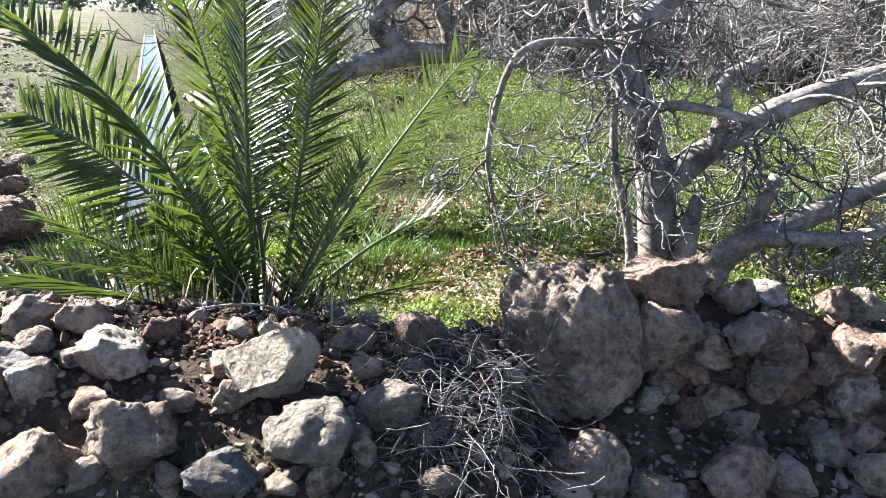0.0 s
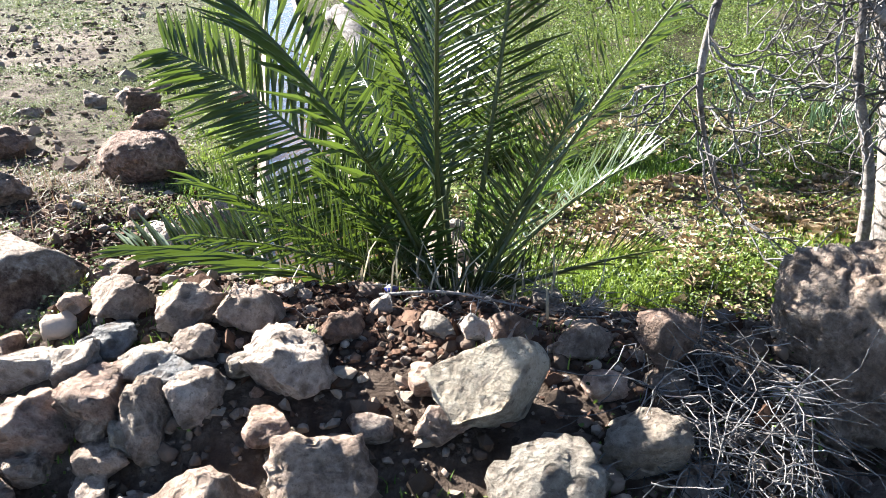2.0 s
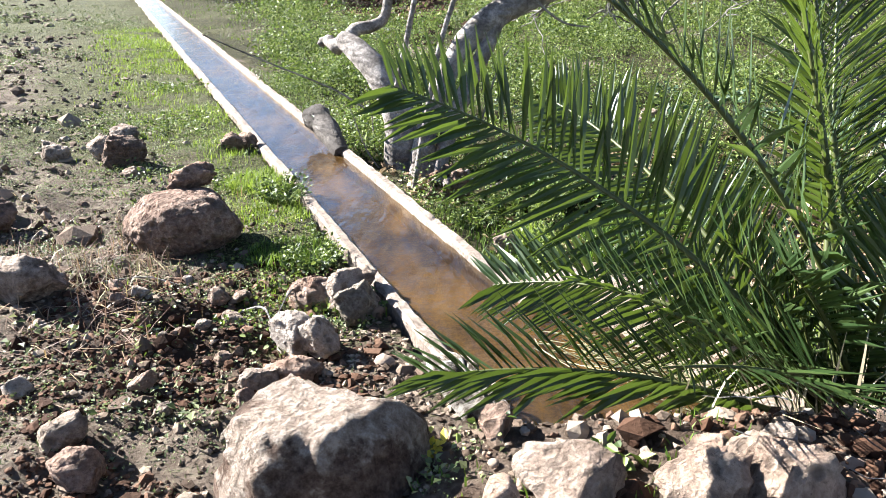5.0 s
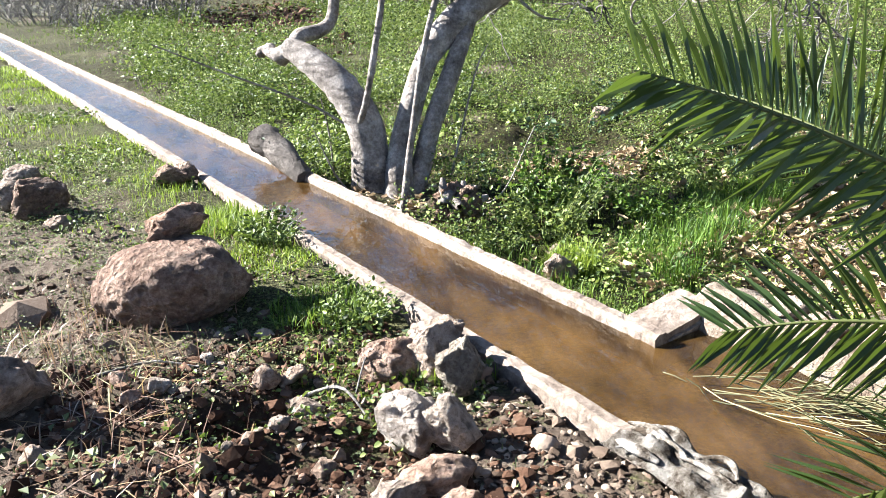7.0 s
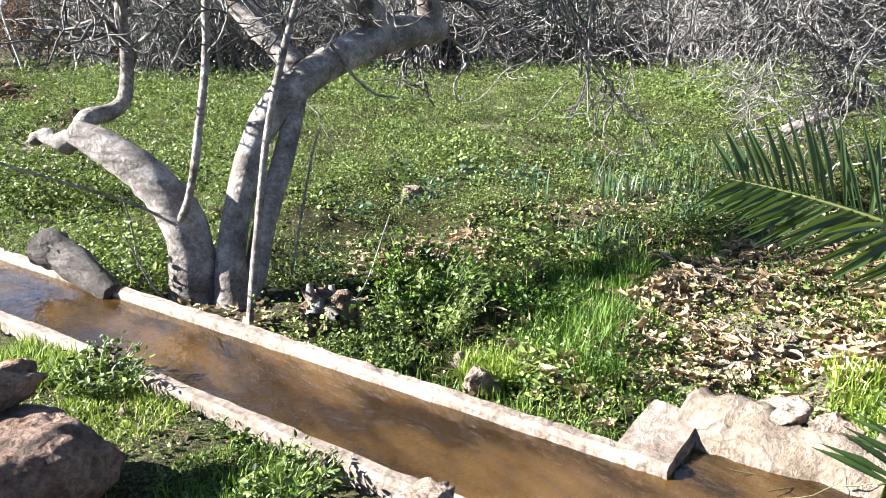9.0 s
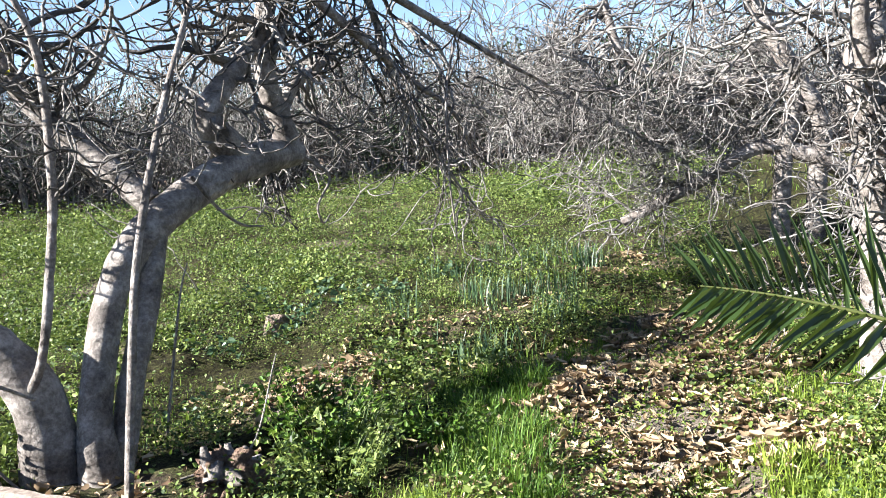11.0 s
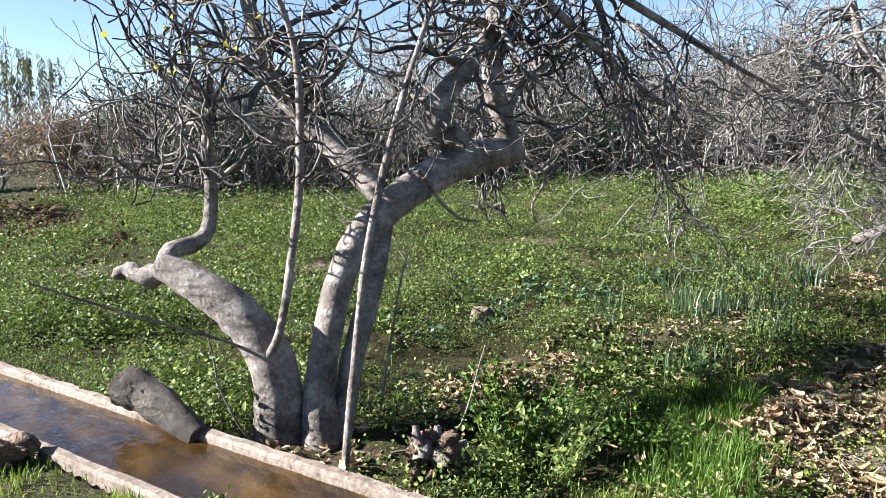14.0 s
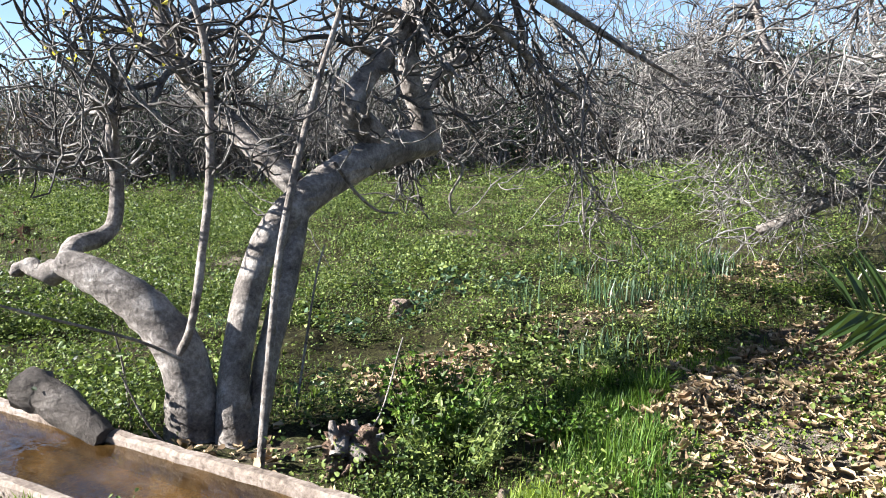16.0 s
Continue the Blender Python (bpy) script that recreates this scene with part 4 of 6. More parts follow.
for q in range(40):
    tuft(g.uniform(-0.7, 3.4), g.uniform(4.4, 7.4), g.uniform(0.10, 0.32), 240, g.uniform(0.05, 0.10), material=M_LIME if q % 3 else M_LUSH)
tuft(1.1, 5.1, 0.5, 1300, 0.12, material=M_LIME)
tuft(0.0, 4.95, 0.35, 900, 0.12, material=M_LIME)
tuft(-3.15, 7.2, 0.30, 1500, 0.10, material=M_LIME)
tuft(-2.95, 6.45, 0.25, 900, 0.07, material=M_LIME)
tuft(-2.75, 5.75, 0.25, 900, 0.08)


def weeds(name, rng, n, area, per, spread, tall, size, label, thick, material=None, flat=0.45, long=1.3, full=True):
    x, y = area(rng, n)
    keep = rng.random(n) < thick(x, y)
    keep &= (np.abs(side(x, y)) > 0.36 + spread) & (pool_distance(x, y) > 0.5) & (edge_distance(x, y) > 0.3)
    x, y = x[keep], y[keep]
    far = np.hypot(x + 3, y - 4)
    grow = (1 + 0.075 * far) * rng.uniform(0.35, 1.1, len(x)) * (0.25 + 1.5 * vnoise(x, y, 0.6, 121) ** 1.3)
    px = np.repeat(x, per) + rng.normal(0, spread, len(x) * per) * np.repeat(grow, per)
    py = np.repeat(y, per) + rng.normal(0, spread, len(x) * per) * np.repeat(grow, per)
    pz = height(px, py) + tall * np.repeat(grow, per) * rng.random(len(px)) ** 1.3 + 0.008
    v, f = leaves(rng, np.stack((px, py, pz), -1), size * np.repeat(grow, per)[:, None], flat, long, full=full)
    return put(name, raw_mesh(name, v, f, False), material or M_WEED, None, label, "weeds", kind="stuff")


def orchard_floor(x, y):
    """Where weeds stand: in clumps with bare dark gaps."""
    return green(x, y) * (side(x, y) > 0) * step(0.34, 0.52, vnoise(x, y, 0.5, 101)) * (0.4 + 0.6 * step(0.3, 0.5, vnoise(x, y, 1.5, 103)))


weeds("weeds", g, 12000, fan_area(0.6, 8, -20, 90, 0.8), 26, 0.07, 0.19, 0.0140, "low leafy green weeds covering the orchard floor", orchard_floor)
weeds("far_weeds", g, 42000, fan_area(7.0, 28, -10, 66, 0.9), 21, 0.075, 0.17, 0.0155, "leafy green weeds across the far orchard floor", orchard_floor, flat=0.3, full=False)
weeds("clover", g, 4500, box_area(-0.4, 4.2, 4.3, 9.0), 14, 0.06, 0.05, 0.013, "low bright green clover among the dead leaves",
      lambda x, y: (side(x, y) > 0.6) * (1 - 0.6 * litter(x, y)) * step(0.42, 0.6, vnoise(x, y, 0.8, 161)), M_LIME, 0.6, 1.1, full=False)
weeds("broadleaf_weeds", g, 4200, fan_area(1.5, 22, -16, 80, 1.1), 12, 0.10, 0.12, 0.024, "broad-leaved green weeds in clumps",
      lambda x, y: green(x, y) * (side(x, y) > 1.0) * step(0.5, 0.72, vnoise(x, y, 1.6, 105)), None, 0.6, 1.2)
weeds("row_weeds", g, 2600, fan_area(9, 27, -12, 18, 0.8), 14, 0.12, 0.14, 0.024, "broad green leaves in rows on the far field",
      lambda x, y: green(x, y) * (side(x, y) > 1.0) * step(0.4, 0.6, vnoise(x, y, 1.2, 171)), None, 0.5, 1.2, full=False)
weeds("verge_weeds", g, 3500, box_area(-5.5, -2.3, 4.6, 12), 10, 0.05, 0.05, 0.016, "small leafy weeds on the verge", lambda x, y: 0.9 * verge(x, y))
weeds("field_weeds", g, 14000, box_area(-13, -1.8, 2.4, 22), 7, 0.06, 0.035, 0.017, "small scattered weeds on the dry field",
      lambda x, y: (side(x, y) < -0.7) * step(0.36, 0.68, vnoise(x, y, 0.9, 111)), M_DULLGRASS, 0.6, full=False)
weeds("path_weeds", g, 15000, box_area(-7.5, -1.9, 2.0, 9.5), 8, 0.045, 0.03, 0.011, "tiny grey-green weeds on the crumbly earth by the path",
      lambda x, y: (side(x, y) < -0.5) * step(0.35, 0.55, vnoise(x, y, 0.45, 131)) * (1 - smudge(x, y, -2.95, 4.7, 0.7, 0.6)), M_DULLGRASS, 0.6, full=False)
weeds("bank_weeds", g, 240, box_area(-2.6, 0.6, 1.9, 3.2), 8, 0.035, 0.04, 0.012, "tiny weeds between the stones", lambda x, y: step(0.55, 0.75, vnoise(x, y, 0.4, 113)))


def dry_stalks(cx, cy, rx, ry, n, length):
    """Flattened dead weed stalks."""
    x, y = cx + g.normal(0, rx, n), cy + g.normal(0, ry, n)
    k = side(x, y) < -0.5
    x, y = x[k], y[k]
    v, f = blades(g, x, y, height(x, y) + 0.03 * g.random(len(x)), length, 0.005, 2.6)
    put("dry_stalks", raw_mesh("dry_stalks", v, f, True), M_RUST if g.random() < 0.7 else M_STALK, None, "flattened dry brown weed stalks on the earth", "stalks", "dead stalks on the field", "stuff")


for q in range(5):
    dry_stalks(-3.75 + g.normal(0, 0.25), 5.3 + g.normal(0, 0.45), 0.22, 0.22, 130, 0.13)
for q in range(8):
    dry_stalks(g.uniform(-5.5, -2.9), g.uniform(3.2, 8.5), 0.25, 0.25, 90, 0.10)


def leafy_bush(cx, cy, r, tall, stems, size, label, material=None):
    """A soft-stemmed plant: stems with leaves all the way up."""
    rng = np.random.default_rng(int(abs(cx * 100) + abs(cy * 37)))
    t = Tubes()
    pts = []
    for i in range(stems):
        a, q = rng.random() * 6.28, r * 0.6 * math.sqrt(rng.random())
        x, y = cx + q * math.cos(a), cy + q * math.sin(a)
        h = tall * rng.uniform(0.55, 1.1) * (1 - 0.4 * q / r)
        b = np.array((x, y, hz(x, y) - 0.02))
        e = b + np.array((math.cos(a) * r * 0.5, math.sin(a) * r * 0.5, h))
        p = curve((b, (b + e) / 2 + np.array((-0.02, 0, 0.05 * h)), e), 6)
        t.add(p, (0.004, 0.002), 3)
        for k in range(16):
            u = rng.uniform(0.15, 1.0)
            j = min(int(u * (len(p) - 1)), len(p) - 2)
            pts.append(p[j] + (p[j + 1] - p[j]) * rng.random() + rng.normal(0, 0.012, 3))
    ob = put("leafy_weed_bush", t.mesh("stems"), M_WEED, None, label, "bush", "leafy bushes by the channel")
    v, f = leaves(rng, np.array(pts), size * 0.9, 0.5, 1.7, full=True)
    put("foliage", raw_mesh("foliage", v, f, False), material or M_WEED, ob, kind="stuff")
    return ob


leafy_bush(-1.25, 6.95, 0.34, 0.40, 70, 0.026, "lush green nettle-like bush behind the channel kerb")
leafy_bush(-1.00, 7.38, 0.36, 0.44, 80, 0.026, "tall lush green weed bush in the orchard", M_LUSH)
leafy_bush(-0.45, 6.98, 0.30, 0.26, 60, 0.022, "bright green leafy tuft beside the dead leaves", M_LUSH)
leafy_bush(-0.80, 7.35, 0.30, 0.30, 40, 0.030, "dark green leafy weeds near the fig tree")
leafy_bush(-1.65, 6.55, 0.16, 0.16, 16, 0.022, "low weeds beside the concrete kerb")
leafy_bush(-2.95, 6.78, 0.20, 0.20, 44, 0.022, "green leafy weed clump at the edge of the verge")
leafy_bush(-2.62, 5.62, 0.17, 0.15, 34, 0.018, "pale green weed clump on the channel verge")
leafy_bush(-2.32, 4.98, 0.10, 0.12, 18, 0.018, "small green weed growing beside the channel kerb")
leafy_bush(-2.56, 6.05, 0.13, 0.10, 20, 0.016, "low weed clump beside the channel kerb")
leafy_bush(-1.10, 2.66, 0.06, 0.10, 10, 0.012, "small green weed beside a pale rock")
leafy_bush(0.5, 7.9, 0.5, 0.25, 50, 0.035, "dark leafy weeds in the orchard")


def broad_clumps():
    """Rosettes of broad pale-veined leaves in a loose band."""
    rng = np.random.default_rng(88)
    for k in range(26):
        cx, cy = BAND[0] + rng.normal(0, 1.5), BAND[1] + rng.normal(0, 0.8)
        n = int(rng.integers(14, 34))
        a, q = rng.random(n) * 6.28, 0.16 * np.sqrt(rng.random(n))
        x, y = cx + q * np.cos(a), cy + q * np.sin(a)
        p = np.stack((x, y, height(x, y) + 0.04 + 0.13 * rng.random(n)), -1)
        v, f = leaves(rng, p, 0.05 * rng.uniform(0.7, 1.2), 0.5, 1.2, full=True)
        put("broad_leaved_weed", raw_mesh("broad_leaved_weed", v, f, False), M_SPEAR if k % 3 else M_WEED, None, "broad-leaved grey-green weed on the orchard floor", "weed", "broad-leaved weeds", "stuff")


BAND = (0.55, 10.2)
broad_clumps()


def spears(cx, cy, n, tall):
    rng = np.random.default_rng(int(abs(cx * 91) + cy * 17))
    x, y = cx + rng.normal(0, 0.11, n), cy + rng.normal(0, 0.11, n)
    v, f = blades(rng, x, y, height(x, y), tall, 0.013, 0.6)
    return put("narcissus_clump", raw_mesh("narcissus_clump", v, f, True), M_SPEAR, None, "clump of upright bluish-green spear leaves", "plant", "narcissus clumps", "stuff")


r = random.Random(5)
for i in range(20):
    u = r.random() ** 1.2
    spears(1.0 + 3.6 * u + r.uniform(-0.5, 0.5), 7.9 + 2.3 * u + r.uniform(-0.6, 0.9), 34, r.uniform(0.2, 0.36))


def leaf_litter():
    """Curled dry leaves: a bent, wavy-edged sheet of nine corners each."""
    n = 46000
    x, y = g.uniform(-2.6, 4.8, n), g.uniform(4.3, 9.0, n)
    keep = (g.random(n) < (0.85 * litter(x, y) ** 1.8 + 0.03) * (0.25 + 0.75 * step(0.3, 0.55, vnoise(x, y, 0.28, 151)))) & (side(x, y) > 0.45) & (pool_distance(x, y) > 0.5) & (edge_distance(x, y) > 0.2)
    x, y = x[keep], y[keep]
    n = len(x)
    u, w = np.meshgrid((-1.0, 0.0, 1.0), (-1.0, 0.0, 1.0))
    u, w = u.ravel()[None], w.ravel()[None]
    narrow = np.where(np.abs(w) > 0.5, np.where(w > 0, 0.35, 0.6), 1.0)
    size = 0.009 + 0.019 * g.random((n, 1)) ** 1.5
    px = u * narrow * size * g.uniform(0.6, 1.0, (n, 1)) * (1 + 0.4 * g.normal(0, 1, (n, 9)) * 0.5)
    py = w * size * 1.7 * (1 + 0.2 * g.normal(0, 1, (n, 9)))
    pz = size * (g.uniform(0.0, 1.5, (n, 1)) * u * u + g.uniform(-0.3, 0.8, (n, 1)) * w * w + 0.14 * g.normal(0, 1, (n, 9)))
    tilt, turn = g.normal(0, 0.3, (n, 1)), g.random((n, 1)) * 6.28
    py, pz = py * np.cos(tilt) - pz * np.sin(tilt), py * np.sin(tilt) + pz * np.cos(tilt)
    px, py = px * np.cos(turn) - py * np.sin(turn), px * np.sin(turn) + py * np.cos(turn)
    lift = height(x, y)[:, None] + 0.012 + 0.03 * g.random((n, 1)) ** 2
    v = np.stack((px + x[:, None], py + y[:, None], pz + lift), -1).reshape(-1, 3)
    q = np.array(((0, 1, 4, 3), (1, 2, 5, 4), (3, 4, 7, 6), (4, 5, 8, 7)))
    f = (q[None] + (np.arange(n) * 9)[:, None, None]).reshape(-1, 4)
    put("leaf_litter", raw_mesh("leaf_litter", v, f, True), M_LITTER, None, "curled dry tan fig leaves lying on the ground", "leaf litter", kind="stuff")


leaf_litter()


# ---- fig trees ----
def limb(tree, name, points, radii, rng, sides=12, cap=False, knob=0.07, n=26):
    t = Tubes()
    p = curve(points, n)
    t.add(p, radii, sides, knob, rng, cap)
    put(name, t.mesh(name), M_BARK, tree)
    return p


def crown(tree, rng, starts, depth=2, droop=0.1, hook=0.22, kids=5, sides=5, thin=0.0046, name="twig_mass", material=None):
    """Twigs from (place, way, length, radius) rows."""
    t = Tubes()
    for p, w, l, q in starts:
        twig(t, rng, p, w, l, q, depth, droop, hook, sides, kids, 0.24, thin)
    put(name, t.mesh(name), material or M_TWIG, tree, "crooked bare grey twigs", kind="stuff")


def fig_by_channel():
    rng = np.random.default_rng(12)
    tree = empty("fig_tree", (-2.2, 7.85, -0.35), "bare old fig tree with two leaning grey trunks beside the channel", "tree", "fig trees")
    tree_inv = Matrix.Translation((2.2, -7.85, 0.35))
    A = limb(tree, "trunk", ((-2.17, 8.17, -0.52), (-2.16, 8.16, -0.11), (-2.21, 8.20, 0.15), (-2.35, 8.34, 0.38), (-2.53, 8.52, 0.54), (-2.66, 8.65, 0.62)), (0.17, 0.14, 0.132, 0.12, 0.10, 0.075), rng, 16, True)
    limb(tree, "stub", ((-2.62, 8.61, 0.59), (-2.74, 8.73, 0.55), (-2.81, 8.80, 0.60), (-2.87, 8.86, 0.55)), (0.075, 0.05, 0.045, 0.03), rng, 9, True, 0.5, 10)
    A2 = limb(tree, "limb", ((-2.62, 8.70, 0.58), (-2.55, 8.78, 0.68), (-2.39, 8.84, 0.71), (-2.29, 8.89, 0.80), (-2.25, 8.91, 1.07), (-2.26, 8.90, 1.36), (-2.18, 8.93, 1.60)), (0.065, 0.06, 0.052, 0.045, 0.04, 0.035, 0.025), rng, 10)
    B = limb(tree, "trunk", ((-2.00, 7.96, -0.50), (-1.97, 8.02, -0.12), (-1.87, 8.11, 0.15), (-1.70, 8.21, 0.53), (-1.42, 8.32, 0.80), (-0.95, 8.48, 1.02), (-0.42, 8.66, 1.16), (0.08, 8.86, 1.18)), (0.125, 0.09, 0.085, 0.088, 0.11, 0.115, 0.13, 0.095), rng, 16, True)
    limb(tree, "trunk", ((-1.90, 8.00, -0.48), (-1.74, 8.06, 0.0), (-1.55, 8.15, 0.40), (-1.36, 8.30, 0.78)), (0.08, 0.07, 0.07, 0.06), rng, 12)
    C = limb(tree, "limb", ((-0.55, 8.62, 1.18), (-0.80, 8.54, 1.43), (-0.70, 8.58, 1.60), (-0.46, 8.66, 1.80), (-0.14, 8.78, 2.10), (0.10, 8.85, 2.6)), (0.12, 0.095, 0.08, 0.07, 0.06, 0.04), rng, 11)
    D = limb(tree, "limb", ((-0.02, 8.80, 1.16), (-0.06, 8.80, 1.42), (-0.16, 8.78, 1.67), (-0.14, 8.79, 2.0), (-0.08, 8.80, 2.3), (0.15, 8.95, 2.8)), (0.10, 0.085, 0.08, 0.075, 0.07, 0.05), rng, 11)
    E = limb(tree, "limb", ((-0.02, 8.82, 1.5), (0.15, 8.9, 1.68), (0.42, 9.0, 1.80), (0.72, 9.1, 1.94)), (0.05, 0.05, 0.045, 0.03), rng, 8)
    F = limb(tree, "limb", ((-1.25, 8.55, 0.95), (-1.5, 8.9, 1.35), (-1.75, 9.1, 1.75), (-1.85, 9.2, 2.3)), (0.085, 0.075, 0.065, 0.05), rng, 9)
    # straight suckers
    S1 = limb(tree, "sucker", ((-2.07, 7.50, -0.42), (-1.95, 7.54, 0.23), (-1.83, 7.58, 0.77), (-1.57, 7.68, 1.43), (-1.18, 7.82, 2.2)), (0.023, 0.021, 0.019, 0.013), rng, 8, knob=0.15)
    S2 = limb(tree, "sucker", ((-2.24, 8.10, 0.10), (-2.19, 7.97, 0.31), (-2.08, 7.99, 0.78), (-2.01, 8.02, 1.15), (-1.99, 8.03, 1.76), (-2.12, 7.99, 2.15)), (0.024, 0.024, 0.023, 0.021, 0.014), rng, 8, knob=0.15)
    for p in (((-2.32, 8.0, -0.4), (-2.45, 8.02, -0.2), (-2.56, 8.05, 0.1)), ((-2.40, 8.5, -0.4), (-2.42, 8.5, 0.0), (-2.46, 8.5, 0.25)),
              ((-1.75, 7.6, -0.4), (-1.4, 7.5, -0.35), (-1.1, 7.6, 0.1)), ((-1.6, 8.0, -0.3), (-1.38, 8.1, 0.4), (-1.25, 8.2, 0.6)),
              ((-2.42, 7.45, 0.25), (-2.65, 7.37, 0.41), (-3.09, 7.21, 0.63), (-3.45, 7.07, 0.82))):
        limb(tree, "sucker", p, (0.008, 0.007, 0.004), rng, 6, knob=0.1, n=12)
    rows = []
    for line, count, length, rad in ((A2, 18, 0.8, 0.022), (C, 16, 1.0, 0.026), (D, 16, 1.0, 0.026), (E, 14, 0.9, 0.022), (F, 18, 1.0, 0.025), (S1, 8, 0.55, 0.008), (S2, 10, 0.7, 0.010)):
        for i in range(count):
            k = int(len(line) * (0.35 + 0.65 * (i + rng.random()) / count))
            k = min(k, len(line) - 1)
            if line[k][2] < 1.05:
                continue
            rise = 1.4 if line is F or line is A2 else 0.5
            rows.append((line[k], rng.normal(0, 1, 3) * (0.75 if rise > 1 else 1) + np.array((0, 0, rise)), length * rng.uniform(0.5, 1.2), rad * rng.uniform(0.6, 1.2)))
    for k in range(9):
        p = A2[-1 - int(rng.integers(0, 9))]
        rows.append((p, np.array((-0.55, 0.0, 0.9)) + rng.normal(0, 0.25, 3), rng.uniform(0.7, 1.2), 0.012))
    crown(tree, rng, rows, 2, 0.08, 0.25, 3, thin=0.0052, material=M_DIMTWIG)
    # long drooping shoots with upturned ends
    rows = []
    for k in range(7):
        p = np.array((0.2 + 1.2 * rng.random(), 8.7 + 0.7 * rng.random(), 2.0 + 0.5 * rng.random()))
        rows.append((p, np.array((0.9, 0.1, -0.1)) + rng.normal(0, 0.45, 3), rng.uniform(1.0, 1.7), 0.02))
    for k in range(4):
        p = np.array((-0.3 + 0.5 * rng.random(), 8.8, 1.2 + 0.2 * rng.random()))
        rows.append((p, np.array((0.2, -0.3, -0.5)) + rng.normal(0, 0.3, 3), rng.uniform(0.4, 0.7), 0.008))
    crown(tree, rng, rows, 2, 0.28, 0.35, 3, thin=0.006, name="drooping_twig_mass", material=M_DIMTWIG)
    pts = np.array((-2.2, 8.6, 1.85)) + rng.normal(0, 1, (34, 3)) * np.array((0.22, 0.2, 0.12))
    v, f = leaves(rng, pts, 0.035, 0.2, 1.3)
    put("last_leaves", raw_mesh("last_leaves", v, f, False), M_YELLOW, tree, "last few yellow leaves", kind="stuff")
    # thin dark ends that hang before the field
    rows = []
    for k in range(16):
        p = np.array((0.9 + 1.9 * rng.random(), 8.5 + 0.5 * rng.random(), 1.35 + 0.5 * rng.random()))
        rows.append((p, np.array((0.15, 0.0, -0.9)) + rng.normal(0, 0.3, 3), rng.uniform(0.5, 0.95), 0.010))
    crown(tree, rng, rows, 1, 0.12, 0.4, 3, thin=0.005, name="drooping_twig_mass", material=M_DIMTWIG)
    for p in (((0.06, 8.72, 1.14), (0.30, 8.76, 0.98), (0.12, 8.70, 0.78), (0.17, 8.72, 0.64), (0.27, 8.76, 0.69)), ((-1.19, 8.13, 1.10), (-1.02, 8.19, 0.91), (-0.81, 8.27, 0.77), (-0.60, 8.35, 0.73)),
              ((1.45, 8.39, 2.05), (1.17, 8.29, 1.56), (1.10, 8.26, 0.95), (1.13, 8.27, 0.52))):
        limb(tree, "shoot", p, (0.012, 0.011, 0.009, 0.006), rng, 6, knob=0.1, n=20)
    # overhead boughs that come in from the top
    t = limb(tree, "bough", ((0.12, 8.7, 2.6), (0.54, 8.48, 2.34), (0.86, 8.58, 1.75), (1.31, 8.72, 1.23), (1.93, 8.91, 0.72), (2.45, 9.08, 0.36)), (0.035, 0.032, 0.026, 0.02, 0.014, 0.006), rng, 7)
    t2 = limb(tree, "bough", ((-0.15, 8.6, 2.5), (0.39, 8.43, 2.01), (1.21, 8.69, 1.67), (1.90, 8.91, 1.41), (2.49, 9.09, 0.78)), (0.04, 0.034, 0.028, 0.02, 0.008), rng, 7)
    t3 = limb(tree, "bough", ((-0.1, 8.6, 2.5), (0.45, 8.5, 2.45), (1.38, 8.74, 2.26), (3.05, 9.27, 1.94), (4.4, 9.7, 1.72)), (0.045, 0.04, 0.035, 0.028, 0.012), rng, 7)
    t = np.vstack((t, t2, t3))
    rows = [(t[min(int(len(t) * rng.random()), len(t) - 1)], rng.normal(0, 0.7, 3) + np.array((0.3, 0, -0.5)), rng.uniform(0.4, 0.9), 0.010) for _ in range(46)]
    crown(tree, rng, rows, 1, 0.2, 0.3, 4, name="twig_mass", material=M_DIMTWIG)
    for o in tree.children:
        o.matrix_parent_inverse = tree_inv
    return tree


fig_by_channel()


